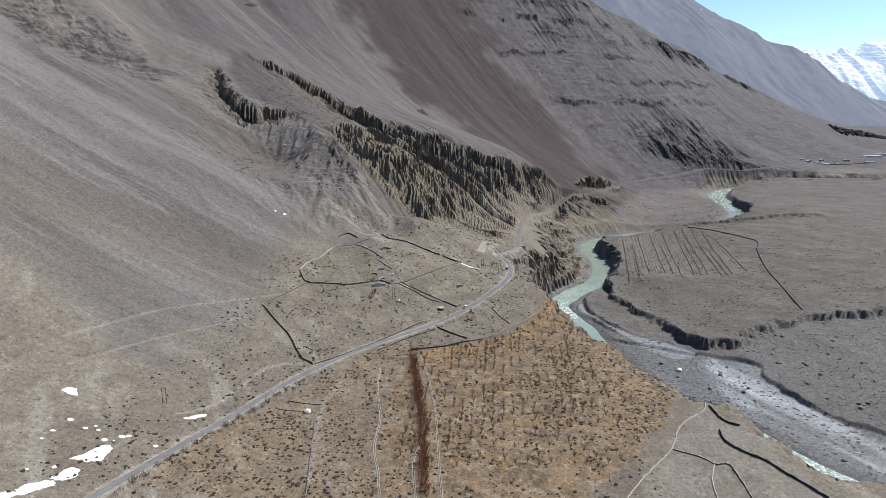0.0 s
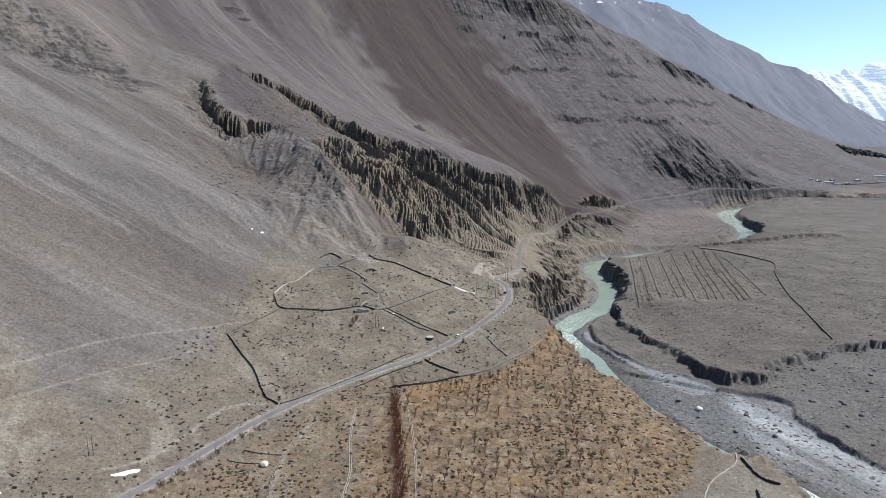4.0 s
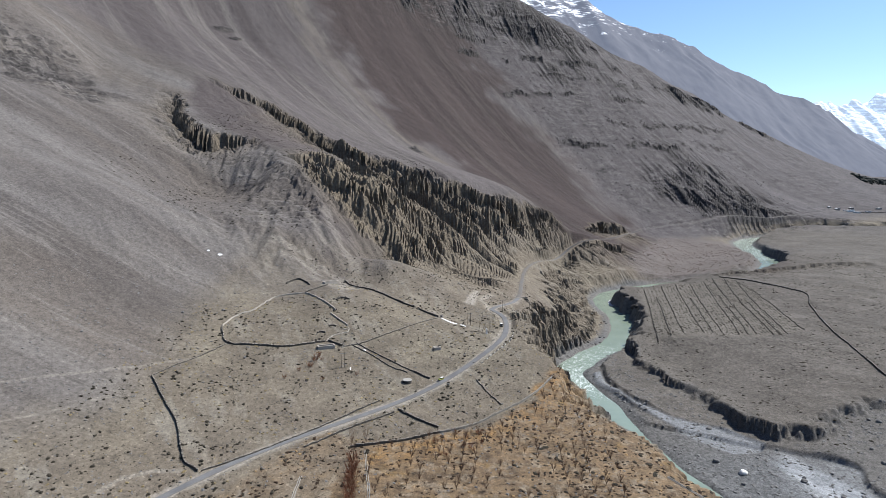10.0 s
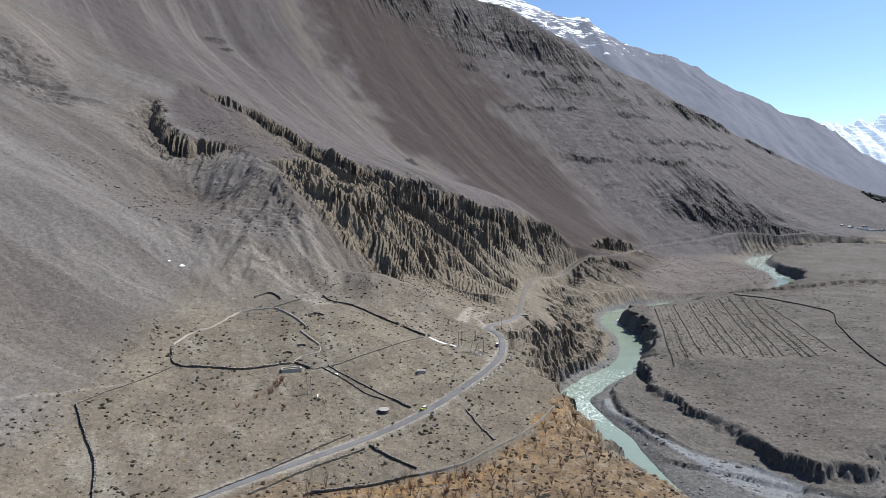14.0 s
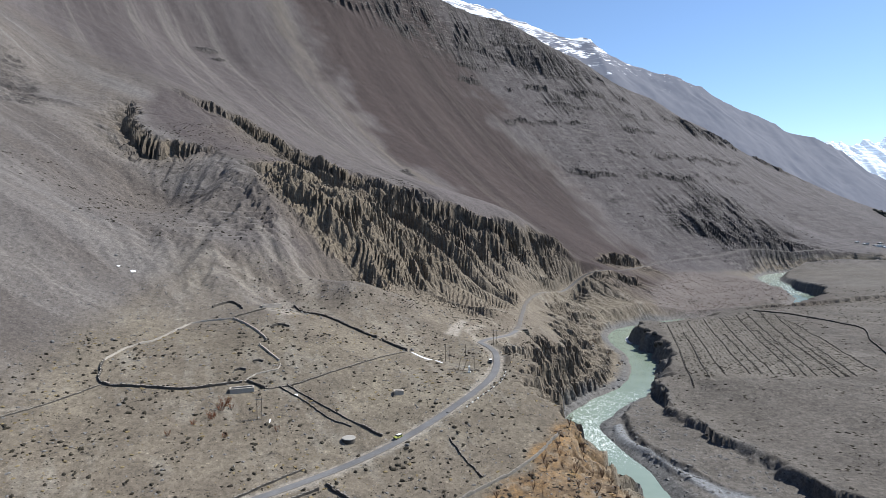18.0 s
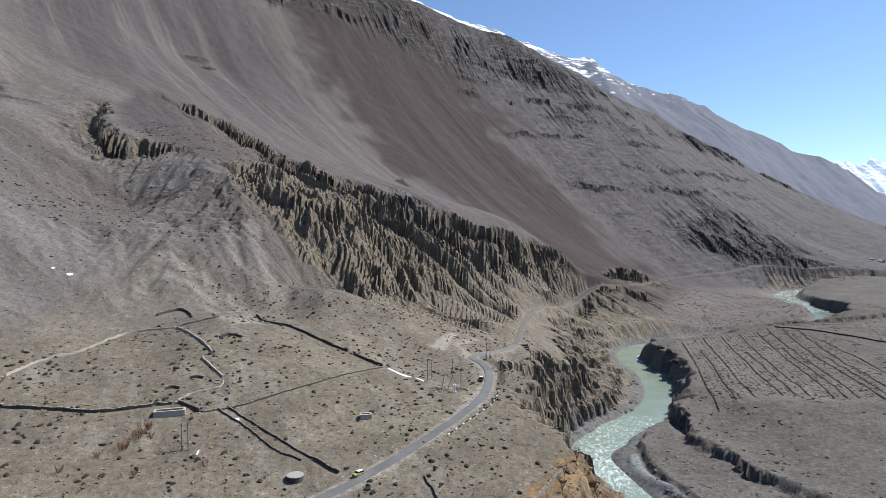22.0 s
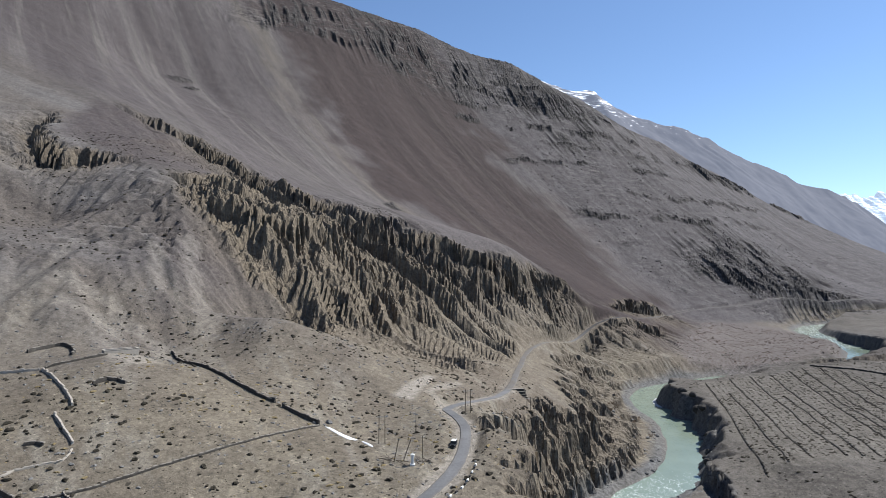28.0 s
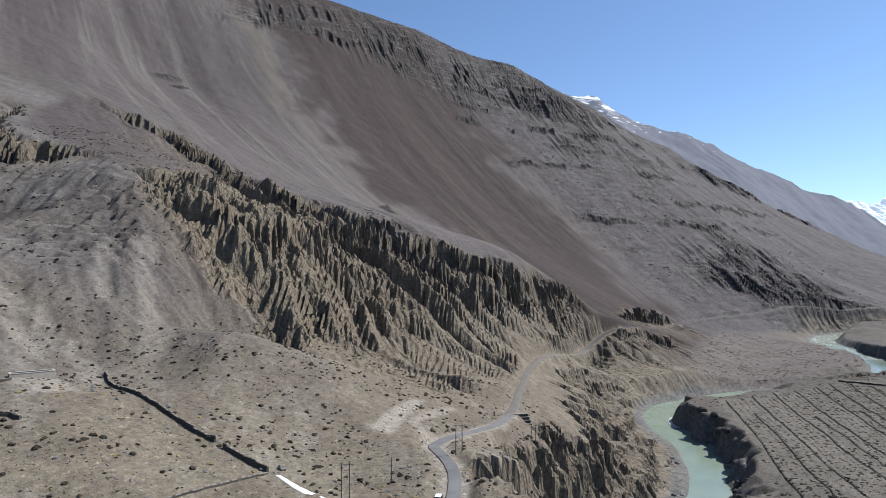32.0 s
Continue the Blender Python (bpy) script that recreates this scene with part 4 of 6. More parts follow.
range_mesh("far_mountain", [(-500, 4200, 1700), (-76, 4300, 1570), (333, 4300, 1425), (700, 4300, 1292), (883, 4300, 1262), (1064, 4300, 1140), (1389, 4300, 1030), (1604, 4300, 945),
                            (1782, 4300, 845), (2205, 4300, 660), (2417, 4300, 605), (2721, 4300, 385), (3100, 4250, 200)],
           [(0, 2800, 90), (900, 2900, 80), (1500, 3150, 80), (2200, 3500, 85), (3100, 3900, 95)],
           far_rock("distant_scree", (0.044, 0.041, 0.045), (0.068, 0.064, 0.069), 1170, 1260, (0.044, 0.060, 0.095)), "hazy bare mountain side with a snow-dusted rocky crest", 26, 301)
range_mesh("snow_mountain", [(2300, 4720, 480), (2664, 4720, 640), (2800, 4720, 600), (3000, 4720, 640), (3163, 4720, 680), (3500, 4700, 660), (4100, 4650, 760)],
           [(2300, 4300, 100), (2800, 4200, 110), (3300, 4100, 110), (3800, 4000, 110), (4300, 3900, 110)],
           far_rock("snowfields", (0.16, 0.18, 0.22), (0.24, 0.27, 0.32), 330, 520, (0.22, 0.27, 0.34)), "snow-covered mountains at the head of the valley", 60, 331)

# ---- helpers for things ----
RNG = np.random.default_rng(7)
ROCK = plain("boulder_stone", (0.20, 0.195, 0.19), 0.92, 0.35, 0.5, 0.6, 0.08)
# dark stone, its tone also carrying the shade of the wall sides
WALL_STONE = plain("wall_stone", (0.095, 0.086, 0.076), 0.95, 0.45, 0.35, 0.8, 0.08)
# paled so that sunlight on the wall tops is in the colour
COPING = plain("coping_stone", (0.30, 0.275, 0.24), 0.95, 0.4, 0.3, 0.7, 0.06)
MUD_WALL = plain("pale_mud_plaster", (0.50, 0.455, 0.395), 0.95, 0.2, 0.6, 0.5, 0.05)
SCRUB = plain("dry_scrub", (0.048, 0.042, 0.031), 1.0, 0.5, 0.25, 0.8, 0.1)
SCRUB_WARM = plain("rusty_scrub", (0.060, 0.040, 0.026), 1.0, 0.5, 0.25, 0.8, 0.1)
BARK = plain("grey_bark", (0.17, 0.135, 0.105), 0.95, 0.3, 0.1, 0.6, 0.02)
TWIG = plain("brown_twigs", (0.175, 0.105, 0.068), 0.95, 0.35, 0.3, 0.3, 0.01)
TWIG_RED = plain("rust_red_twigs", (0.24, 0.095, 0.050), 0.95, 0.35, 0.3, 0.3, 0.01)
WHITE = plain("white_paint", (0.78, 0.77, 0.74), 0.7, 0.12, 0.4, 0.2, 0.01)
BLACK = plain("black_paint", (0.035, 0.035, 0.037), 0.6, 0.2, 0.3, 0.2, 0.01)
SNOW = plain("old_snow", (0.84, 0.86, 0.90), 0.75, 0.06, 0.8, 0.6, 0.08)
WOOD = plain("weathered_pole_wood", (0.16, 0.135, 0.11), 0.9, 0.3, 0.2, 0.3, 0.01)
STEEL = plain("dull_galvanised_steel", (0.42, 0.43, 0.44), 0.5, 0.15, 0.2, 0.1, 0.005, 0.7)
GLASS = plain("dark_window_glass", (0.02, 0.024, 0.028), 0.08, 0.1, 0.5, 0.0)
RUBBER = plain("tyre_rubber", (0.025, 0.025, 0.025), 0.9, 0.2, 0.1, 0.2, 0.01)
CAR_DARK = plain("dark_car_paint", (0.030, 0.032, 0.036), 0.3, 0.1, 0.5, 0.0)
CAR_WHITE = plain("white_car_paint", (0.74, 0.74, 0.72), 0.3, 0.06, 0.5, 0.0)
CAR_LIME = plain("yellow_green_car_paint", (0.42, 0.44, 0.12), 0.35, 0.08, 0.5, 0.0)
LAMP_GLASS = plain("clear_lamp_glass", (0.75, 0.75, 0.72), 0.15, 0.05, 0.2, 0.0)
MESH_ROOF = plain("pale_flat_roof_earth", (0.84, 0.84, 0.84), 0.8, 0.12, 0.8, 0.4, 0.05)
TARP = plain("cream_tarpaulin", (0.70, 0.64, 0.52), 0.8, 0.15, 0.5, 0.3, 0.03)
EARTH = plain("bare_earth", (0.22, 0.19, 0.16), 0.95, 0.3, 0.8, 0.6, 0.08)
CONCRETE = plain("pale_concrete", (0.40, 0.385, 0.355), 0.9, 0.18, 0.5, 0.4, 0.03)


def asphalt():
    k = Nodes("worn_asphalt")
    n, m = k.noise(0.7, 5), k.noise(9, 4)
    col = k.mix(k.ramp(m, 0.35, 0.65), (0.092, 0.093, 0.097), (0.126, 0.126, 0.130))
    col = k.mix(k.math("MULTIPLY", k.attr("edge"), k.ramp(k.noise(3, 5), 0.3, 0.6)), col, k.mix(k.noise(5, 5), (0.080, 0.070, 0.060), (0.130, 0.116, 0.100)))
    # the stretch beyond about y 930 is coloured darker
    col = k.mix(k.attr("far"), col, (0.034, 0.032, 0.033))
    return k.finish(k.mul(col, k.ramp(n, 0.3, 0.7, 0.88, 1.12)), 0.85, n, 0.2, 0.02)


def mesh_of(name, verts, faces, material, smooth=False):
    me = bpy.data.meshes.new(name)
    me.from_pydata([tuple(v) for v in verts], [], [tuple(f) for f in faces])
    me.materials.append(material)
    if smooth:
        me.polygons.foreach_set("use_smooth", [True] * len(me.polygons))
    me.update()
    return me


def from_bm(name, bm, material, smooth=False):
    me = bpy.data.meshes.new(name)
    bm.normal_update()
    bm.to_mesh(me)
    bm.free()
    me.materials.append(material)
    if smooth:
        me.polygons.foreach_set("use_smooth", [True] * len(me.polygons))
    return me


def part(name, data, material, parent, label=""):
    me = from_bm(name, data, material) if isinstance(data, bmesh.types.BMesh) else data
    ob = new(name, me)
    ob.parent = parent
    if label:
        ob["label"] = label
    return ob


def thing(name, place, label, category, group="", turn=0.0):
    ob = new(name)
    ob.empty_display_size = 0.5
    ob.matrix_basis = pose(*place, 0, 0, turn)
    return tagged(ob, label, category, group)


def box(bm, x0, x1, y0, y1, z0, z1, bevel=0.0):
    made = bmesh.ops.create_cube(bm, size=1)["verts"]
    for v in made:
        v.co = Vector(((x0 + x1) / 2 + v.co.x * (x1 - x0), (y0 + y1) / 2 + v.co.y * (y1 - y0), (z0 + z1) / 2 + v.co.z * (z1 - z0)))
    if bevel:
        edges = {e for v in made for e in v.link_edges}
        bmesh.ops.bevel(bm, geom=list(edges), offset=bevel, segments=2, affect="EDGES", profile=0.6)
    return bm


def boxes(*rows, bevel=0.0):
    bm = bmesh.new()
    for r in rows:
        box(bm, *r, bevel=bevel)
    return bm


def rod(bm, a, b, ra, rb, sides=6):
    a, b = Vector(a), Vector(b)
    q = (b - a).to_track_quat("Z", "Y").to_matrix()
    rings = []
    for p, r in ((a, ra), (b, rb)):
        rings.append([bm.verts.new(p + q @ Vector((r * math.cos(2 * math.pi * k / sides), r * math.sin(2 * math.pi * k / sides), 0))) for k in range(sides)])
    for k in range(sides):
        bm.faces.new((rings[0][k], rings[0][(k + 1) % sides], rings[1][(k + 1) % sides], rings[1][k]))
    bm.faces.new(rings[1])
    bm.faces.new(rings[0][::-1])
    return bm


def gz(x, y):
    return float(ground_z(x, y)[0])


# ---- the road ----
def road():
    line = ROAD
    z = ROAD_LINE[:, 2]
    tang = np.gradient(line[:, :2], axis=0)
    tang /= np.linalg.norm(tang, axis=1)[:, None]
    nx, ny = -tang[:, 1], tang[:, 0]
    a = np.array([-1.0, -0.97, -0.86, -0.4, 0, 0.4, 0.86, 0.97, 1.0])
    wide = np.interp(line[:, 1], [0, 640, 760, 3000], [1.9, 1.9, 1.8, 1.8])[:, None]
    ragged = 1 + 0.06 * fbm(np.arange(len(line)) * 5.0, np.zeros(len(line)), 12, 3, 61)[:, None]
    x = line[:, None, 0] + nx[:, None] * a * wide * ragged
    y = line[:, None, 1] + ny[:, None] * a * wide * ragged
    zz = z[:, None] + 0.10 - 0.04 * a ** 2 - 0.4 * (np.abs(a) > 0.99)
    edge = np.abs(a)[None] ** 6 + 0 * x + 1.6 * (ss(648, 664, line[:, 1]) * ss(960, 900, line[:, 1]))[:, None]
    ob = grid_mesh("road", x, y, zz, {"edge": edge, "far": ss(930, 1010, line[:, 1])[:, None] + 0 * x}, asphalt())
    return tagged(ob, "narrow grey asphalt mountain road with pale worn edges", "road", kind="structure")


road()


# ---- dry-stone walls ----
def wall(line, label, high=1.3, thick=0.7, body=WALL_STONE, cap=COPING, group="field walls", rough=1.0):
    """A wall that follows the ground, with a ragged top of loose stones."""
    high, thick = high * 0.78, thick * 0.8
    pts = dense(line, 1.6)[:, :2]
    pts = pts + RNG.normal(0, 0.12, pts.shape) * rough
    n = len(pts)
    gzs = ground_z(pts[:, 0], pts[:, 1])
    base = thing("dry_stone_wall", (pts[0, 0], pts[0, 1], gzs[0]), label, "wall", group)
    tang = np.gradient(pts, axis=0)
    tang /= np.linalg.norm(tang, axis=1)[:, None] + 1e-9
    verts, faces = [], []
    cverts, cfaces = [], []
    for i in range(n):
        t = Vector((-tang[i, 1], tang[i, 0], 0))
        p = Vector((pts[i, 0] - pts[0, 0], pts[i, 1] - pts[0, 1], gzs[i] - gzs[0]))
        h = high * (1 + rough * float(RNG.normal(0, 0.13)))
        for k, (w, q) in enumerate(((-0.58, -0.5), (-0.52, 0.45), (-0.40, 0.92), (0.40, 0.92), (0.52, 0.45), (0.58, -0.5))):
            verts.append(p + t * (w * thick + float(RNG.normal(0, 0.03))) + Vector((0, 0, q * h if q > 0 else q)))
        if i:
            a, b = (i - 1) * 6, i * 6
            faces += [(a + k, a + k + 1, b + k + 1, b + k) for k in range(5)]
        if i < n - 1:
            c = len(cverts)
            w, hh, l = thick * 0.42, high * 0.06 + 0.05, 0.72
            s = Vector((tang[i, 0], tang[i, 1], 0))
            m = p + s * 0.8 + Vector((0, 0, h * 0.92 + (gzs[i + 1] - gzs[i]) * 0.5 + float(RNG.normal(0, 0.04)) * rough))
            for dz in (-0.06, hh):
                cverts += [m + s * (sx * l * (1 if dz < 0 else 0.85)) + t * (sy * w * (1 if dz < 0 else 0.85)) + Vector((0, 0, dz)) for sx, sy in ((-1, -1), (1, -1), (1, 1), (-1, 1))]
            cfaces += [(c + 4, c + 5, c + 6, c + 7), (c, c + 1, c + 5, c + 4), (c + 1, c + 2, c + 6, c + 5), (c + 2, c + 3, c + 7, c + 6), (c + 3, c, c + 4, c + 7)]
    faces += [(5, 4, 3, 2, 1, 0), tuple((n - 1) * 6 + k for k in range(6))]
    part("wall_body", mesh_of("wall_body", verts, faces, body), body, base)
    part("coping", mesh_of("coping", cverts, cfaces, cap), cap, base)
    return base


DARK = "low dry-stone wall of dark stacked rubble across dry ground"
PALE = "low field wall of pale mud and stone, crumbling"
wall([(-131, 421), (-116, 403), (-105, 390), (-96, 374), (-90, 364), (-83, 360)], "long dark dry-stone wall running down to the road", 1.5, 0.8)
wall([(-131, 422), (-125, 434), (-119, 446), (-113, 458), (-109, 466)], "worn low line of stones between two walls", 0.6, 0.7)
wall([(-118, 484), (-115, 477), (-108, 467), (-88, 469), (-76, 471), (-61, 477), (-54, 480)], "pale-topped stone wall along the lower side of an enclosure", 1.4, 0.8, WALL_STONE, MUD_WALL)
wall([(-52, 481), (-43, 478)], DARK, 1.4, 0.8)
wall([(-118, 484), (-115, 498), (-107, 509), (-101, 524), (-97, 531), (-80, 537)], PALE, 1.0, 0.7, MUD_WALL, MUD_WALL)
wall([(-79, 537), (-66, 526), (-58, 519), (-54, 515)], PALE, 1.2, 0.8, MUD_WALL, MUD_WALL)
wall([(-56, 510), (-49, 504), (-43, 499)], PALE, 1.2, 0.8, MUD_WALL, MUD_WALL)
wall([(-42, 497), (-42, 493), (-50, 487), (-53, 481)], PALE, 0.5, 0.6, MUD_WALL, MUD_WALL)
wall([(-79, 538), (-72, 545), (-66, 552)], DARK, 0.9, 0.7)
wall([(-60, 587), (-48, 574), (-35, 564), (-23, 556), (-11, 548), (-3, 544)], "long straight dark stone wall down a bare slope", 1.7, 0.8)
wall([(0, 542), (7, 539), (14, 536)], "short dark stone wall beyond a gap", 1.8, 0.8)
wall([(14, 535), (7, 525), (-2, 513), (-11, 503), (-22, 493), (-32, 484), (-43, 478)], "worn low bank of earth and stones between fields", 0.55, 1.0, WALL_STONE, COPING)
wall([(-35, 483), (-15, 471), (-5, 465), (2, 461)], "narrow dark stone wall beside a ditch", 0.8, 0.5)
wall([(2, 461), (11, 455)], "thick dark stone wall ending by the road", 1.4, 0.9)
wall([(-38, 481), (-24, 473), (-12, 464), (-2, 460)], "narrow dark stone wall beside a ditch", 0.7, 0.5)
wall([(-82, 361), (-64, 377), (-46, 396), (-28, 416), (-14, 431)], "low stone wall running along the road's upper side", 0.9, 0.6)
wall([(-44, 384), (-26, 402), (-6, 419)], "dark stone wall running along the road's lower side", 1.1, 0.7)
wall([(-4, 422), (6, 414), (17, 407)], "thick dark stone wall between road and orchard", 1.4, 0.9)
wall([(-23, 386), (2, 395), (18, 402)], "stone wall along the top of the orchard", 1.4, 0.8)
wall([(18, 402), (34, 410), (50, 424), (67, 440), (82, 462)], "long stone retaining wall along the edge of the orchard", 1.2, 0.9, COPING, COPING)
wall([(38, 455), (44, 441), (50, 430)], DARK, 0.8, 0.6)
wall([(153, 319), (153, 301), (159, 295)], "curved dark stone wall on the edge of the river terrace", 1.6, 1.0)
wall([(146, 290), (144, 281), (147, 272), (156, 261), (163, 248), (169, 236), (176, 215)], "long curved dark stone wall on the edge of the river terrace", 1.6, 1.0)
wall([(153, 326), (148, 314), (136, 303), (125, 292), (115, 274), (98, 255), (81, 235), (70, 218)], "pale low wall along a field path", 0.7, 0.6, MUD_WALL, MUD_WALL)
wall([(115, 273), (126, 266), (131, 260), (137, 258), (136, 236), (134, 215)], "pale low double wall between plots", 0.7, 0.6, WALL_STONE, MUD_WALL)
wall([(130, 260), (124, 248), (120, 232), (116, 215)], "pale low double wall between plots", 0.6, 0.6, MUD_WALL, MUD_WALL)
wall([(-69, 318), (-69, 300), (-67, 284), (-63, 257), (-59, 230)], "broken dark stone line between two dry fields", 0.7, 0.6)
wall([(-88, 318), (-78, 317), (-70, 317)], "small dark wall across a dry field", 0.6, 0.4)
wall([(-92, 308), (-82, 308), (-72, 308)], "small dark wall across a dry field", 0.6, 0.4)
wall([(368, 898), (400, 852), (423, 803), (402, 756), (387, 718), (368, 665), (353, 612), (340, 568), (329, 529)], "long dark stone wall across a river terrace", 1.5, 0.9)

# two dark rubble walls added in place of dark pits in the slope
wall([(-97, 554), (-95, 559), (-91, 563), (-86, 562), (-81, 556), (-80, 553)], "horseshoe of dark fallen stones standing in for a dark pit", 1.6, 1.1, group="ruined pens")
wall([(-55.5, 527), (-53, 530), (-50, 531), (-47, 530.5)], "short ruined wall of dark fallen stones", 1.5, 1.2, group="ruined pens")
wall([(-54.5, 496.5), (-52, 497.6), (-50, 497)], "small ruined pen of dark stones", 1.1, 1.0, group="ruined pens")
wall([(-60, 488), (-58, 489.4), (-55.5, 489)], "small ruined pen of dark stones", 1.1, 0.9, group="ruined pens")


# ---- canals: pale lined channels ----
def canal(line, label, body, wide=1.1):
    pts = dense(line, 2.5)[:, :2] + RNG.normal(0, 0.08, (len(dense(line, 2.5)), 2))
    tang = np.gradient(pts, axis=0)
    tang /= np.linalg.norm(tang, axis=1)[:, None]
    base = thing("irrigation_channel", (pts[0, 0], pts[0, 1], gz(*pts[0])), label, "channel", "channels of the orchard")
    for name, side in (("lip", 1), ("lip", -1)):
        verts, faces = [], []
        for i, p in enumerate(pts):
            n = np.array([-tang[i, 1], tang[i, 0]])
            for w, q in ((0.30, -0.3), (0.30, 0.24), (0.58, 0.26), (0.66, -0.3)):
                v = p + n * side * w * wide
                verts.append((v[0] - pts[0, 0], v[1] - pts[0, 1], gz(*p) + q - gz(*pts[0])))
            if i:
                a, b = (i - 1) * 4, i * 4
                faces += [(a + k, a + k + 1, b + k + 1, b + k) for k in range(3)]
        part(name, mesh_of(name, verts, faces, body), body, base)
    return base


canal([(-40, 362), (-39, 334), (-34, 300), (-34, 270), (-30, 250), (-27, 225)], "pale concrete irrigation channel between dry fields", CONCRETE, 0.9)
canal([(-14, 345), (-12, 310), (-10, 285), (-13, 265), (-14, 253), (-11, 225)], "pale concrete irrigation channel along a shrub row", CONCRETE, 0.8)
canal([(-16, 384), (-8, 340), (-4, 300), (-2, 260), (0, 225)], "pale lined channel on the orchard's edge", CONCRETE, 0.8)
canal([(118, 372), (130, 352), (141, 335), (150, 326)], "pale lined channel near the river", CONCRETE, 0.9)


# ---- scrub, stones: too many to count ----
def dome(seed, sides=6, squash=0.62):
    r = np.random.default_rng(seed)
    v = [(0, 0, squash * r.uniform(0.9, 1.15))]
    for ring, (rad, h) in enumerate(((0.62, 0.78), (1.0, 0.30), (0.86, -0.25))):
        for k in range(sides):
            a = 2 * math.pi * (k + 0.5 * ring) / sides
            q = rad * r.uniform(0.5, 1.45)
            v.append((q * math.cos(a), q * math.sin(a), squash * h * r.uniform(0.6, 1.5)))
    f = [(0, 1 + k, 1 + (k + 1) % sides) for k in range(sides)]
    for ring in range(2):
        a, b = 1 + ring * sides, 1 + (ring + 1) * sides
        for k in range(sides):
            f += [(a + k, b + k, a + (k + 1) % sides), (a + (k + 1) % sides, b + k, b + (k + 1) % sides)]
    return np.array(v), np.array(f)


def strewn(name, x, y, size, material, label, category, squash=0.62, sink=0.1, smooth=False):
    """Many small lumps, each with its own shape, turn and size, in one mesh."""
    forms = [dome(500 + k, 6, squash) for k in range(8)]
    z = ground_z(x, y)
    verts, faces, count = [], [], 0
    for k, (fv, ff) in enumerate(forms):
        w = np.arange(len(x)) % 8 == k
        if not w.any():
            continue
        a = RNG.uniform(0, 2 * np.pi, w.sum())
        stretch = RNG.uniform(0.75, 1.35, w.sum())
        s = size[w]
        px = fv[None, :, 0] * s[:, None] * stretch[:, None]
        py = fv[None, :, 1] * s[:, None] / stretch[:, None]
        vx = px * np.cos(a)[:, None] - py * np.sin(a)[:, None] + x[w][:, None]
        vy = px * np.sin(a)[:, None] + py * np.cos(a)[:, None] + y[w][:, None]
        vz = fv[None, :, 2] * s[:, None] + (z[w] - sink * s)[:, None]
        verts.append(np.stack([vx, vy, vz], -1).reshape(-1, 3))
        faces.append((ff[None] + (np.arange(w.sum()) * len(fv))[:, None, None] + count).reshape(-1, 3))
        count += w.sum() * len(fv)
    v, f = np.concatenate(verts), np.concatenate(faces)
    me = bpy.data.meshes.new(name)
    me.vertices.add(len(v))
    me.vertices.foreach_set("co", v.astype(np.float32).ravel())
    me.loops.add(f.size)
    me.loops.foreach_set("vertex_index", f.astype(np.int32).ravel())
    me.polygons.add(len(f))
    me.polygons.foreach_set("loop_start", np.arange(len(f), dtype=np.int32) * 3)
    me.polygons.foreach_set("use_smooth", np.full(len(f), smooth))
    me.update(calc_edges=True)
    me.materials.append(material)
    return tagged(new(name, me), label, category, kind="stuff")


def clear_of(x, y):
    """Places off the road and the water."""
    rd = near(x, y, ROAD[::2])[0]
    e = near(x, y, RIVER[::2])
    return (rd > 3.4) & (e[0] > e[3][0] + 1.5)


def sow(n, x0, x1, y0, y1, test, clump=26.0, seed=0, bias=0.1):
    x, y = RNG.uniform(x0, x1, n), RNG.uniform(y0, y1, n)
    k = (fbm(x, y, clump, 3, 400 + seed) > RNG.uniform(-0.9, 0.9, n) - bias) & test(x, y) & clear_of(x, y)
    return x[k], y[k]


def sizes(n, low, high):
    return low + (high - low) * RNG.uniform(0, 1, n) ** 3.2


def left_shelf(x, y):
    z = ground_z(x, y)
    return (z > 24) & (z < 84 + 18 * fbm(x, y, 40, 2, 97)) & (x < 100) & (x > -165 + 0.12 * (y - 300)) & (sdf(x, y, ORCHARD) < 0)


def left_slope(x, y):
    z = ground_z(x, y)
    return (z > 80) & (z < 275) & (y > 588 - 0.28 * (x + 119)) & (x > -330 + 0.25 * (y - 500)) & (x < 20) & (sdf(x, y, BADLANDS) < 4)


def flats(x, y):
    z = ground_z(x, y)
    return (z > 8) & (z < 45) & (x > 175)


def in_orchard(x, y):
    return (sdf(x, y, ORCHARD) > 0) | (sdf(x, y, LOWER_FIELD) > 0)


def on_gravel(x, y):
    return (sdf(x, y, PLAIN) > 2) & (near(x, y, RIVER[::2])[0] > 10)


x, y = sow(30000, -230, 100, 205, 720, left_shelf, 15, 1, -0.1)
strewn("terrace_scrub", x, y, sizes(len(x), 0.16, 0.95), SCRUB, "small dark cushions of dry scrub dotted over bare ground", "scrub", 0.75)
x, y = sow(9000, -170, 100, 230, 560, left_shelf, 24, 13, -0.35)
strewn("tawny_tufts", x, y, sizes(len(x), 0.2, 0.85), plain("tawny_dry_grass", (0.250, 0.195, 0.105), 1.0, 0.45, 0.3, 0.8, 0.1), "tawny dry grass tufts on bare terrace ground", "grass", 0.5)
x, y = sow(15000, -330, 20, 470, 960, left_slope, 30, 2, -0.15)
strewn("slope_scrub", x, y, sizes(len(x), 0.22, 1.0), SCRUB, "sparse dark scrub on steep scree", "scrub", 0.75)
x, y = sow(26000, 170, 640, 300, 1080, flats, 22, 3, -0.25)
strewn("flat_scrub", x, y, sizes(len(x), 0.22, 1.2), SCRUB, "low dark scrub on a gravel terrace", "scrub", 0.5)
x, y = sow(24000, -140, 150, 205, 470, in_orchard, 9, 4, 0.0)
row = np.round((x - 0.09 * y) / 2.8)
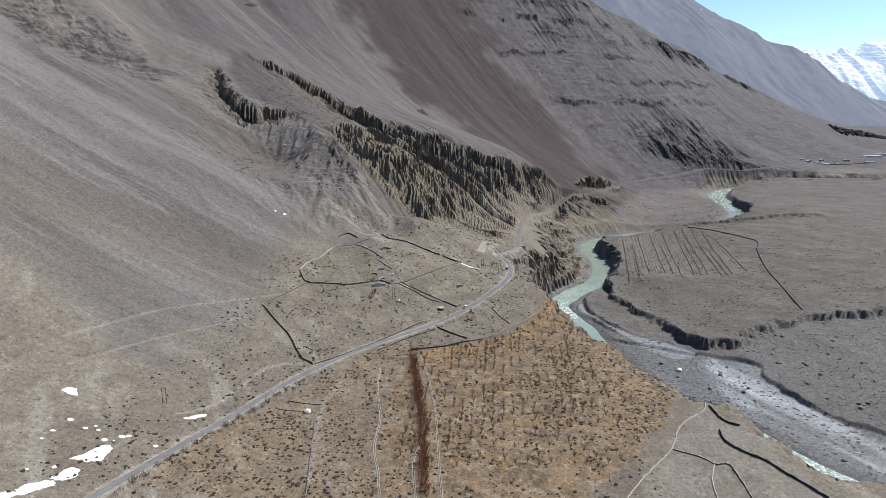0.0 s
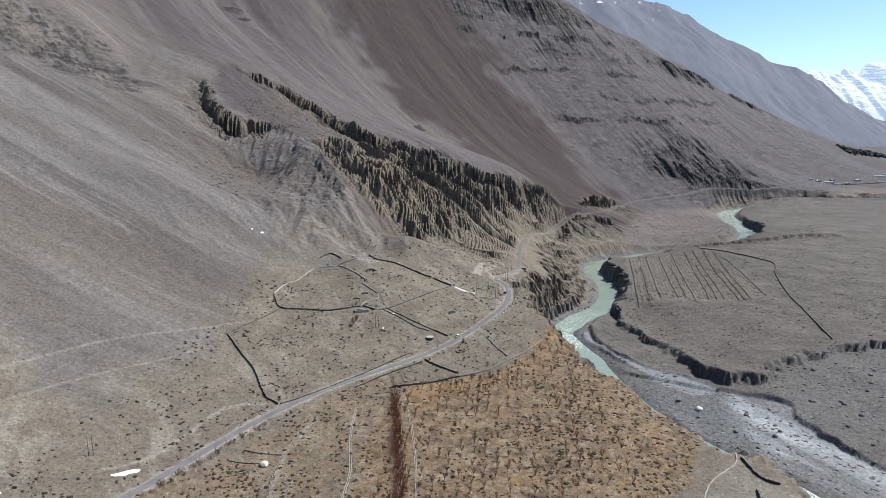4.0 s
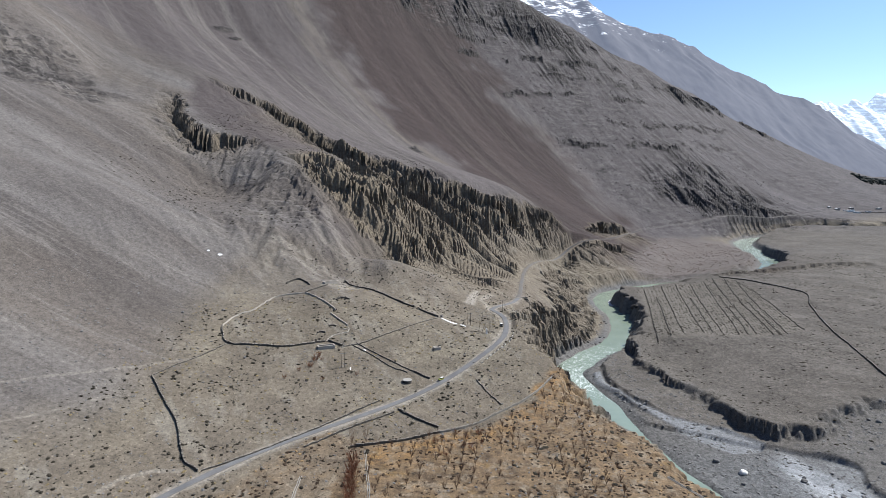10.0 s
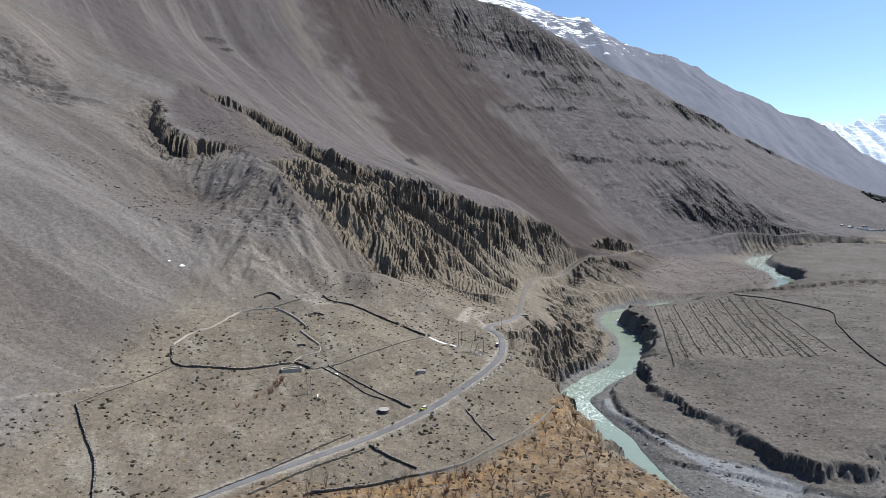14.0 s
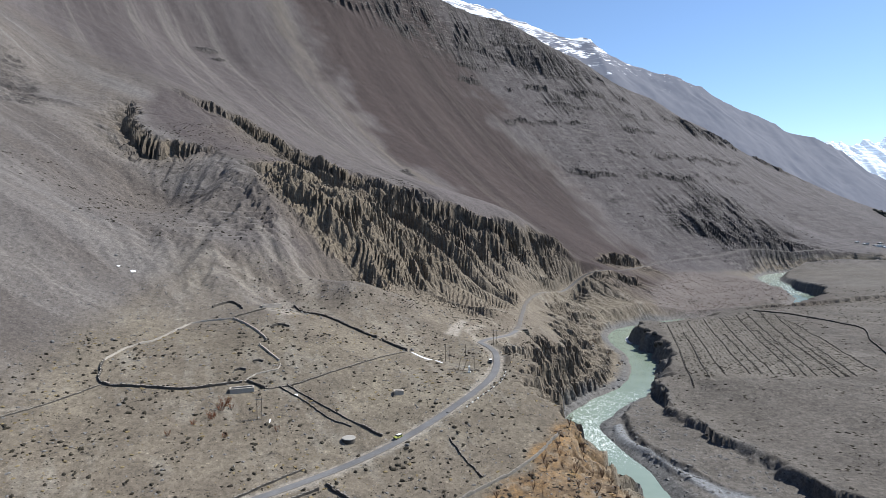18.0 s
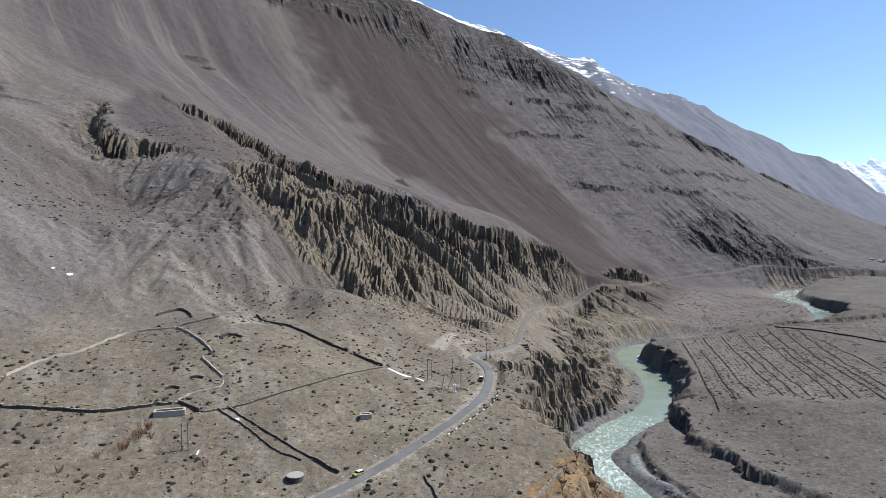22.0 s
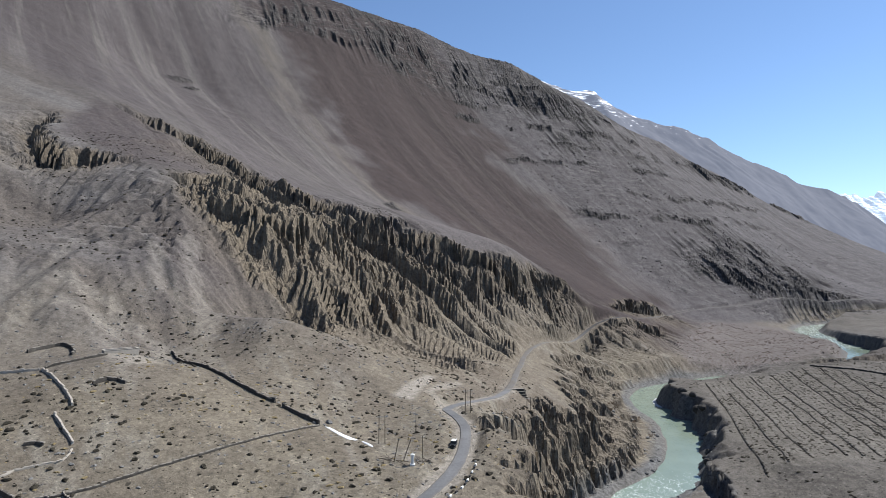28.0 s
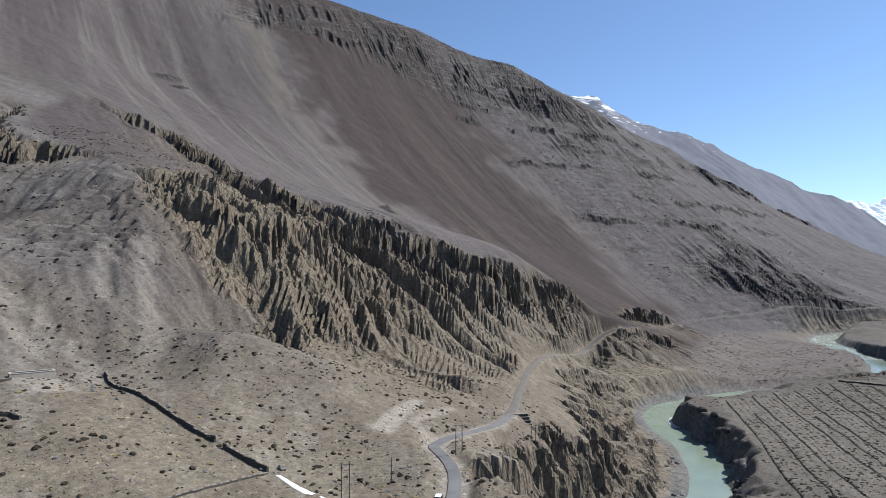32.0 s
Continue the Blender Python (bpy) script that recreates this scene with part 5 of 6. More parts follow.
x = np.where(RNG.random(len(x)) < 0.6, row * 2.8 + 0.09 * y + RNG.normal(0, 0.3, len(x)), x)
gold = RNG.random(len(x)) < 0.16
strewn("orchard_grass", x[gold], y[gold], sizes(int(gold.sum()), 0.25, 0.9), plain("dry_golden_grass", (0.34, 0.225, 0.115), 1.0, 0.4, 0.3, 0.8, 0.1), "dry golden grass tufts between young trees", "grass", 0.5)
x, y = x[~gold], y[~gold]
strewn("orchard_scrub", x, y, sizes(len(x), 0.2, 1.0), SCRUB_WARM, "rusty brown tufts and weeds between young trees", "scrub", 0.55)
x, y = sow(1100, 50, 150, 290, 440, in_orchard, 12, 5, 0.1)
strewn("edge_scrub", x, y, sizes(len(x), 0.5, 1.4), SCRUB, "dark spreading bushes on the river edge of an orchard", "scrub", 0.45)
x, y = sow(20000, -240, 100, 205, 640, lambda a, b: ground_z(a, b) < 110, 16, 6, -0.05)
strewn("field_stones", x, y, sizes(len(x), 0.16, 0.7), ROCK, "grey stones scattered over dry fields", "stones", 0.7, 0.2, False)
x, y = sow(26000, 110, 480, 230, 620, on_gravel, 14, 7, 0.05)
strewn("river_stones", x, y, sizes(len(x), 0.22, 1.3), ROCK, "grey river boulders and cobbles on a gravel bed", "stones", 0.65, 0.25, False)
x, y = sow(5200, 130, 260, 480, 920, lambda a, b: (near(a, b, RIVER[::2])[0] < 34) & (ground_z(a, b) < 12), 9, 8, 0.3)
strewn("shore_stones", x, y, sizes(len(x), 0.22, 1.0), ROCK, "grey boulders along the water's edge", "stones", 0.65, 0.25, False)
x, y = sow(6000, 280, 560, 980, 1310, lambda a, b: sdf(a, b, DEBRIS) > 0, 22, 9, 0.2)
strewn("debris_stones", x, y, sizes(len(x), 0.5, 1.8), plain("reddish_rubble", (0.19, 0.15, 0.132), 0.95, 0.4, 0.8, 0.5, 0.1), "reddish rubble of a debris fan", "stones", 0.6, 0.2, False)
x, y = sow(900, 0, 95, 450, 560, lambda a, b: (near(a, b, ROAD)[0] < 9), 9, 10, -0.2)
strewn("verge_stones", x, y, sizes(len(x), 0.18, 0.6), plain("pale_rubble", (0.36, 0.34, 0.31), 0.95, 0.3, 0.5, 0.5, 0.05), "pale broken stones tipped beside the road", "stones", 0.65, 0.2, False)


def on_ledge(a, b):
    return BAND[np.clip(np.searchsorted(AY, b - 12), 0, len(AY) - 1), np.clip(np.searchsorted(AX, a + 8), 0, len(AX) - 1)] > 0.3


x, y = sow(16000, -50, 1000, 1380, 2150, on_ledge, 90, 11, 0.2)
x2, y2 = sow(5000, 150, 900, 1380, 1900, lambda a, b: (0.75 * a + 0.66 * b > 1190) & (ground_z(a, b) > 60), 50, 12, -0.2)
x, y = np.r_[x, x2], np.r_[y, y2]
strewn("scree_blocks", x, y, sizes(len(x), 0.6, 2.6), plain("dark_scree_rock", (0.085, 0.078, 0.074), 0.95, 0.35, 1.5, 0.6, 0.15), "dark fallen blocks on a long scree slope", "stones", 0.7, 0.3, False)


# ---- bare trees ----
def limb(bm, a, d, length, r, depth, rnd, sides=5):
    """A bent limb with its branches."""
    p = Vector(a)
    d = Vector(d).normalized()
    steps = 3
    for k in range(steps):
        q = p + d * (length / steps)
        r2 = r * (1 - 0.28 * (k + 1) / steps)
        rod(bm, p, q, r * (1 - 0.28 * k / steps), r2, sides)
        p = q
        d = (d + Vector((rnd.uniform(-0.16, 0.16), rnd.uniform(-0.16, 0.16), 0.05))).normalized()
        if depth and k:
            for _ in range(2):
                side = Vector((rnd.uniform(-1, 1), rnd.uniform(-1, 1), rnd.uniform(0.3, 1.1))).normalized()
                limb(bm, p, (d * 0.7 + side * 0.75), length * rnd.uniform(0.45, 0.65), r2 * 0.55, depth - 1, rnd, 3)


def tree_meshes(seed, high, spread, trunk_r):
    rnd = random.Random(seed)
    trunk, crown = bmesh.new(), bmesh.new()
    top = high * 0.34
    rod(trunk, (0, 0, -0.3), (0.03, 0.02, top), trunk_r, trunk_r * 0.7, 7)
    for k in range(6):
        a = 2 * math.pi * k / 6 + rnd.uniform(-0.3, 0.3)
        limb(crown, (0.02, 0.01, top * rnd.uniform(0.55, 1.0)), (math.cos(a) * spread, math.sin(a) * spread, 1.0), high * rnd.uniform(0.5, 0.7), trunk_r * 0.42, 2, rnd, 4)
    return from_bm("trunk", trunk, BARK, True), from_bm("crown", crown, TWIG)


def sapling_meshes(seed, high):
    rnd = random.Random(seed)
    trunk, crown = bmesh.new(), bmesh.new()
    rod(trunk, (0, 0, -0.15), (0.02, 0, high * 0.3), 0.05, 0.035, 5)
    for k in range(11):
        a = 2 * math.pi * k / 11 + rnd.uniform(-0.3, 0.3)
        limb(crown, (0, 0, high * rnd.uniform(0.15, 0.3)), (math.cos(a) * 0.42, math.sin(a) * 0.42, 1.0), high * rnd.uniform(0.45, 0.8), 0.042, 1, rnd, 3)
    return from_bm("trunk", trunk, BARK), from_bm("crown", crown, TWIG)


def plant(name, meshes, x, y, label, category, group, scale=1.0, turn=0.0):
    ob = thing(name, (x, y, gz(x, y)), label, category, group, turn)
    ob.scale = (scale,) * 3
    for me in meshes:
        part(me.name.split(".")[0], me, None, ob)
    return ob


SAPLINGS = [sapling_meshes(40 + k, 2.3 + 0.25 * k) for k in range(4)]
along, across = Vector((0.09, 1.0, 0)).normalized(), Vector((1.0, -0.09, 0)).normalized()
count = 0
for row in range(-2, 30):
    for k in range(0, 34):
        p = Vector((-12, 240, 0)) + across * (row * 5.6) + along * (k * 7.2 + (row % 2) * 2.5)
        px, py = p.x + float(RNG.normal(0, 0.5)), p.y + float(RNG.normal(0, 0.6))
        if count < 290 and float(sdf(np.array([px]), np.array([py]), ORCHARD)[0]) > 2.5 and RNG.uniform() < 0.62 and py > 255:
            plant("bare_sapling", SAPLINGS[count % 4], px, py, "bare young fruit tree with thin brown twigs", "tree", "young trees of the orchard", float(RNG.uniform(1.05, 1.65)), float(RNG.uniform(0, 360)))
            count += 1
TREES = [tree_meshes(71, 8.0, 0.28, 0.13), tree_meshes(72, 6.5, 0.42, 0.12), tree_meshes(73, 9.0, 0.22, 0.14)]
for k, (tx, ty, s) in enumerate(((55, 390, 0.9), (86, 385, 0.75), (16, 388, 1.0), (20, 384, 0.9), (12, 381, 0.75), (-22, 384, 0.9), (-16, 388, 1.0), (-10, 385, 0.9), (-20, 377, 0.8), (33, 400, 0.7), (44, 404, 0.6), (70, 420, 0.5))):
    plant("bare_tree", TREES[k % 3], tx, ty, "tall leafless tree standing at the orchard's edge", "tree", "trees at the orchard's edge", s, 37.0 * k)


# ---- hedges of leafless shrubs ----
def bush_meshes(seed, high, wide, material):
    rnd = random.Random(seed)
    bm = bmesh.new()
    for k in range(26):
        a, r = rnd.uniform(0, 2 * math.pi), rnd.uniform(0, wide * 0.5)
        limb(bm, (r * math.cos(a), r * math.sin(a), -0.1), (math.cos(a) * 0.45, math.sin(a) * 0.45, 1.0), high * rnd.uniform(0.6, 1.0), 0.035, 1, rnd, 3)
    return from_bm("bush_crown", bm, material)


RED_BUSH = [bush_meshes(90 + k, 2.2, 1.8, TWIG_RED) for k in range(3)]
BROWN_BUSH = [bush_meshes(95 + k, 1.8, 2.0, TWIG) for k in range(3)]
for k in range(52):
    ty = 236 + 2.75 * k
    tx = float(np.interp(ty, [232, 295, 381], [-7.5, -11.0, -20.5])) + float(RNG.normal(0, 0.5))
    plant("leafless_shrub", [RED_BUSH[k % 3]], tx, ty, "rust-red leafless shrub in a dense hedge row", "shrub", "hedge beside the channel", float(RNG.uniform(1.4, 2.0)), 50.0 * k)
for k in range(34):
    q = ROAD[np.argmin(np.abs(ROAD[:, 1] - (222 + 3.6 * k)))]
    plant("roadside_shrub", [BROWN_BUSH[k % 3]], q[0] + 5.2 + float(RNG.normal(0, 0.7)), q[1] - 1.5 + float(RNG.normal(0, 0.8)), "dense brown leafless shrub below the road", "shrub", "shrubs below the road", float(RNG.uniform(0.7, 1.25)), 50.0 * k)
for k in range(12):
    plant("rusty_bush", [RED_BUSH[k % 3]], 14 + float(RNG.uniform(0, 26)), 382 + float(RNG.uniform(0, 20)), "reddish leafless bush among orchard trees", "shrub", "bushes at the orchard's edge", float(RNG.uniform(0.6, 1.2)), 50.0 * k)
for k, (bx, by) in enumerate(((-57, 455), (-62, 449), (-68, 440), (-52, 462), (-48, 444), (-30, 452))):
    plant("tawny_bush", [RED_BUSH[k % 3]], bx, by, "tawny dry bush on open ground", "shrub", "tawny bushes", 0.8, 60.0 * k)
for k, (bx, by, bs) in enumerate(((-54.9, 462.6, 1.5), (-55.3, 460.0, 1.2), (-54.5, 465.2, 1.0), (-57.0, 454.1, 1.2))):
    plant("orange_bush", [RED_BUSH[k % 3]], bx, by, "large rust-orange dry bush on open ground", "shrub", "orange bushes", bs, 70.0 * k)
for k in range(14):
    plant("bank_bush", [BROWN_BUSH[k % 3]], 158 + float(RNG.uniform(0, 24)), 735 + float(RNG.uniform(0, 90)), "grey leafless bush on the river bank", "shrub", "bushes on the river bank", float(RNG.uniform(0.8, 1.6)), 60.0 * k)


# ---- power line ----
def h_pole(x, y, turn, high=9.0):
    ob = thing("power_pole", (x, y, gz(x, y)), "twin wooden power pole with a steel cross-arm", "power pole", "power line", turn)
    for sx in (-0.95, 0.95):
        bm = bmesh.new()
        rod(bm, (sx, 0, -0.4), (sx * 0.94, 0, high), 0.15, 0.10, 8)
        part("pole", bm, WOOD, ob)
    part("cross_arm", boxes((-1.7, 1.7, -0.09, 0.09, high - 0.9, high - 0.72)), STEEL, ob)
    bm = bmesh.new()
    rod(bm, (-0.9, 0.06, high * 0.45), (0.9, 0.06, high * 0.72), 0.05, 0.05, 5)
    part("brace", bm, STEEL, ob)
    for sx in (-1.5, 0, 1.5):
        bm = bmesh.new()
        rod(bm, (sx, 0, high - 0.72), (sx, 0, high - 0.42), 0.08, 0.05, 6)
        part("insulator", bm, CONCRETE, ob, "pale ceramic insulator")
    return ob


H_POLES = [(-39, 458, 12), (35.5, 528, 10), (62, 562, 8), (91, 632, 12), (-146, 292, 20)]
for hx, hy, a in H_POLES:
    h_pole(hx, hy, a)


def single_pole(x, y, lean, high, label):
    ob = thing("leaning_pole" if lean > 3 else "wooden_pole", (x, y, gz(x, y)), label, "pole", "poles by the road")
    bm = bmesh.new()
    rod(bm, (0, 0, -0.4), (math.sin(radians(lean)) * high, 0, math.cos(radians(lean)) * high), 0.13, 0.09, 7)
    part("shaft", bm, WOOD, ob)
    part("arm", boxes((math.sin(radians(lean)) * high - 0.6, math.sin(radians(lean)) * high + 0.6, -0.06, 0.06, high * math.cos(radians(lean)) - 0.5, high * math.cos(radians(lean)) - 0.36)), STEEL, ob)
    return ob


single_pole(41, 513, 12, 7.0, "leaning wooden pole on stony ground")
single_pole(43.5, 514, 20, 6.5, "badly leaning wooden pole on stony ground")
single_pole(49, 516, 0, 6.5, "upright wooden pole near the road")
single_pole(45, 540, 0, 6.0, "upright wooden pole near the road")


# ---- small buildings ----
def roofless_room(x, y, turn, long, deep, high, label):
    """Four thick stone walls with an earth floor and no roof."""
    ob = thing("roofless_building", (x, y, gz(x, y)), label, "building", "", turn)
    t, h = 0.55, high
    for name, r in (("front_wall", (-long / 2, long / 2, -deep / 2, -deep / 2 + t, -1.2, h)), ("back_wall", (-long / 2, long / 2, deep / 2 - t, deep / 2, -1.2, h)),
                    ("end_wall", (-long / 2 - 0.003, -long / 2 + t, -deep / 2 + t, deep / 2 - t, -1.2, h - 0.02)), ("end_wall", (long / 2 - t, long / 2 + 0.003, -deep / 2 + t, deep / 2 - t, -1.2, h - 0.02))):
        w = part(name, boxes(r, bevel=0.05), MUD_WALL, ob)
        x0, x1, y0, y1, _, z1 = r
        part("wall_top", boxes((x0 - 0.08, x1 + 0.08, y0 - 0.08, y1 + 0.08, z1, z1 + 0.16), bevel=0.04), MUD_WALL, w, "pale mud capping")
    part("earth_floor", boxes((-long / 2 + t, long / 2 - t, -deep / 2 + t, deep / 2 - t, -0.3, 0.25)), EARTH, ob)
    return ob


roofless_room(-52, 474.5, 20, 10.0, 3.6, 1.5, "long low roofless stone building with pale wall tops")
roofless_room(-66, 560, 42, 11.5, 4.0, 1.6, "low roofless stone building on a levelled platform")
roofless_room(14.5, 486.5, 15, 4.2, 2.6, 1.3, "small ruined hut with pale broken walls")


def round_tank(x, y):
    ob = thing("water_tank", (x, y, gz(x, y)), "low round stone water tank with a pale flat top", "tank")
    bm = bmesh.new()
    rod(bm, (0, 0, -1.0), (0, 0, 1.1), 2.6, 2.5, 28)
    part("drum", bm, WALL_STONE, ob)
    bm = bmesh.new()
    rod(bm, (0, 0, 1.1), (0, 0, 1.32), 2.65, 2.6, 28)
    part("lid", bm, CONCRETE, ob, "pale round slab")
    return ob


round_tank(-1.5, 451)


def dome_tent(x, y):
    ob = thing("haystack", (x, y, gz(x, y)), "rounded pale haystack covered with a cream sheet", "haystack")
    bm = bmesh.new()
    bmesh.ops.create_icosphere(bm, subdivisions=3, radius=1.9)
    for v in bm.verts:
        n = noise.noise(v.co * 0.9) * 0.25
        v.co *= 1 + n
        v.co.z = v.co.z * 0.85 + 0.75
    part("cover", from_bm("cover", bm, TARP, True), TARP, ob)
    bm = bmesh.new()
    rod(bm, (0, 0, -0.3), (0, 0, 0.45), 1.95, 1.85, 18)
    part("stack_base", bm, EARTH, ob)
    return ob


dome_tent(-75, 307)


def pillar(x, y):
    ob = thing("white_pillar", (x, y, gz(x, y)), "white-painted masonry pillar among broken poles", "pillar")
    part("plinth", boxes((-0.7, 0.7, -0.7, 0.7, -0.4, 0.4), bevel=0.04), WHITE, ob)
    part("shaft", boxes((-0.36, 0.36, -0.36, 0.36, 0.4, 2.7), bevel=0.03), WHITE, ob)
    part("cap", boxes((-0.55, 0.55, -0.55, 0.55, 2.7, 2.95), bevel=0.05), WHITE, ob)
    bm = bmesh.new()
    bmesh.ops.create_cone(bm, segments=4, radius1=0.45, radius2=0.05, depth=0.5, cap_ends=True, matrix=Matrix.Translation((0, 0, 3.2)))
    part("finial", bm, WHITE, ob)
    return ob


pillar(46.5, 511)


def junk_heap(x, y, n, seed):
    rnd = random.Random(seed)
    ob = thing("scrap_heap", (x, y, gz(x, y)), "tangle of broken poles and branches on the ground", "debris")
    for k in range(n):
        bm = bmesh.new()
        a, px, py = rnd.uniform(0, math.pi), rnd.uniform(-3, 3), rnd.uniform(-2, 2)
        l = rnd.uniform(1.2, 2.6)
        base = gz(x + px, y + py) - gz(x, y)
        rod(bm, (px - math.cos(a) * l, py - math.sin(a) * l, base + 0.1), (px + math.cos(a) * l, py + math.sin(a) * l, base + rnd.uniform(0.2, 0.9)), 0.08, 0.06, 5)
        part("broken_pole", bm, WOOD, ob)
    return ob


junk_heap(41, 514, 14, 5)
junk_heap(49, 513, 10, 6)


# ---- painted kerb stones on the outer side of the bend ----
def kerb_stone(x, y, turn, material, label):
    ob = thing("kerb_stone", (x, y, gz(x, y)), label, "kerb stone", "painted kerb stones along the bend", turn)
    part("block", boxes((-0.5, 0.5, -0.22, 0.22, -0.25, 0.45), bevel=0.06), material, ob)
    part("foot", boxes((-0.58, 0.58, -0.28, 0.28, -0.35, 0.04)), CONCRETE, ob)


line = dense([(64.2, 512), (62.5, 505), (60.5, 499), (57.5, 495), (55, 491), (52.5, 487.5), (50, 484), (47.5, 480.5), (45, 477)], 2.0)
for k, p in enumerate(line):
    d = line[min(k + 1, len(line) - 1)] - line[max(k - 1, 0)]
    kerb_stone(p[0], p[1], math.degrees(math.atan2(d[1], d[0])), (WHITE, BLACK)[k % 2], ("white-painted kerb stone at the road's edge", "black-painted kerb stone at the road's edge")[k % 2])


# ---- stone retaining wall in tiers under the upper road ----
def tiered_wall(x, y, turn):
    ob = thing("retaining_wall", (x, y, gz(x, y) - 2.0), "tiered retaining wall of dark stone-filled cages below the road", "retaining wall", "", turn)
    for k in range(5):
        w = 12 - k * 0.5
        tier = part("tier", boxes((-w / 2, w / 2, 0.75 * k, 0.75 * k + 1.6, -3.0 + 1.25 * k, -1.95 + 1.25 * k), bevel=0.06), WALL_STONE, ob)
        part("ledge", boxes((-w / 2 - 0.1, w / 2 + 0.1, 0.75 * k - 0.12, 0.75 * k + 1.5, -1.95 + 1.25 * k, -1.75 + 1.25 * k)), COPING, tier, "pale ledge")
    return ob


tiered_wall(87, 650, 14)


# ---- vehicles ----
def car(x, y, turn, paint, roof_paint, label, long=4.3, wide=1.76, high=1.72):
    z = gz(x, y)
    ob = thing("car", (x, y, z + 0.02), label, "car", "cars on the road", turn)
    l, w = long / 2, wide / 2
    bm = boxes((-l, l, -w, w, 0.32, 0.98), bevel=0.12)
    part("body", bm, paint, ob)
    bm = bmesh.new()
    lower = [(-l * 0.94, -w * 0.97), (l * 0.42, -w * 0.97), (l * 0.42, w * 0.97), (-l * 0.94, w * 0.97)]
    upper = [(-l * 0.82, -w * 0.84), (l * 0.18, -w * 0.84), (l * 0.18, w * 0.84), (-l * 0.82, w * 0.84)]
    a = [bm.verts.new((*p, 0.97)) for p in lower]
    b = [bm.verts.new((*p, high - 0.08)) for p in upper]
    for k in range(4):
        bm.faces.new((a[k], a[(k + 1) % 4], b[(k + 1) % 4], b[k]))
    bm.faces.new(b)
    part("window_glass", bm, GLASS, ob, "dark glass all round")
    part("roof", boxes((-l * 0.83, l * 0.20, -w * 0.85, w * 0.85, high - 0.10, high), bevel=0.03), roof_paint, ob)
    for px, py in ((-l * 0.84, -w * 0.86), (-l * 0.84, w * 0.86), (-l * 0.30, -w * 0.9), (-l * 0.30, w * 0.9), (l * 0.20, -w * 0.86), (l * 0.20, w * 0.86)):
        bm = bmesh.new()
        rod(bm, (px * (1.06 if px < 0 else 1.6), py * 1.1, 0.96), (px, py, high - 0.06), 0.05, 0.05, 4)
        part("roof_post", bm, paint, ob)
    for px in (-l * 0.62, l * 0.62):
        for py in (-w * 0.94, w * 0.94):
            bm = bmesh.new()
            rod(bm, (px, py - 0.11, 0.34), (px, py + 0.11, 0.34), 0.34, 0.34, 16)
            tyre = part("wheel", bm, RUBBER, ob)
            bm = bmesh.new()
            rod(bm, (px, py - 0.125, 0.34), (px, py + 0.125, 0.34), 0.19, 0.19, 12)
            part("rim", bm, STEEL, tyre, "steel rim")
    for px, mat, name in ((l, LAMP_GLASS, "headlight"), (-l, TWIG_RED, "tail_light")):
        for py in (-w * 0.72, w * 0.72):
            part(name, boxes((px - 0.04, px + 0.03, py - 0.16, py + 0.16, 0.68, 0.84), bevel=0.02), mat, ob)
    part("bumper", boxes((l - 0.06, l + 0.09, -w * 0.95, w * 0.95, 0.36, 0.56), bevel=0.03), BLACK, ob)
    part("bumper", boxes((-l - 0.09, -l + 0.06, -w * 0.95, w * 0.95, 0.36, 0.56), bevel=0.03), BLACK, ob)
    return ob


car(57.6, 527, 262, CAR_DARK, CAR_WHITE, "dark off-road car with a white roof parked beside the bend")
car(17.5, 453.5, 230, CAR_LIME, CAR_WHITE, "small yellow-green car driving on the mountain road", 3.8, 1.6, 1.55)


# ---- old snow and salt-white patches ----
def snow_patch(outline, label, lift=0.16):
    """A thin ragged sheet that follows the ground and tapers to nothing."""
    p = np.array(outline, float)
    c = p.mean(0)
    ob = thing("snow_patch", (c[0], c[1], gz(*c)), label, "snow", "patches of old snow")
    ring = dense(np.r_[p, p[:1]], 1.1)[:-1, :2]
    n = len(ring)
    jag = 1 + 0.22 * fbm(ring[:, 0], ring[:, 1], 2.2, 3, 88)[:, None]
    verts, faces = [(0.0, 0.0, lift + 0.1)], []
    for k, s in enumerate((0.25, 0.5, 0.75, 0.92, 1.02)):
        q = c + (ring - c) * s * jag
        z = ground_z(q[:, 0], q[:, 1]) - gz(*c)
        h = lift * (1 - s ** 3) + 0.05 - (0.3 if k == 4 else 0)
        verts += [(a - c[0], b - c[1], zz + h) for (a, b), zz in zip(q, z)]
        b0 = 1 + k * n
        if k == 0:
            faces += [(0, b0 + i, b0 + (i + 1) % n) for i in range(n)]
        else:
            a0 = b0 - n
            faces += [(a0 + i, b0 + i, b0 + (i + 1) % n, a0 + (i + 1) % n) for i in range(n)]
    part("snow_sheet", mesh_of("snow_sheet", verts, faces, SNOW, True), SNOW, ob)
    return ob


OLD = "ragged patch of old snow on brown ground"
snow_patch([(-160, 234), (-157, 240), (-154, 248), (-149, 247), (-149, 238), (-153, 233)], OLD)
snow_patch([(-160, 219), (-158, 227), (-153, 229), (-151, 224), (-155, 219)], OLD)
snow_patch([(-168, 208), (-165, 214), (-158, 219), (-155, 217), (-160, 211), (-164, 206)], OLD)
snow_patch([(-172, 200), (-170, 207), (-165, 208), (-166, 200)], OLD)
snow_patch([(-192, 281), (-190, 286), (-186, 285), (-184, 281), (-188, 280)], OLD)
snow_patch([(-133, 281), (-128, 287), (-124, 290), (-124, 287), (-129, 281)], OLD)
snow_patch([(-161, 571), (-160, 572.4), (-158.8, 571.6), (-159.4, 570.6)], OLD, 0.05)
snow_patch([(-153, 571), (-152, 573), (-150, 572.5), (-151, 570.5)], OLD, 0.05)
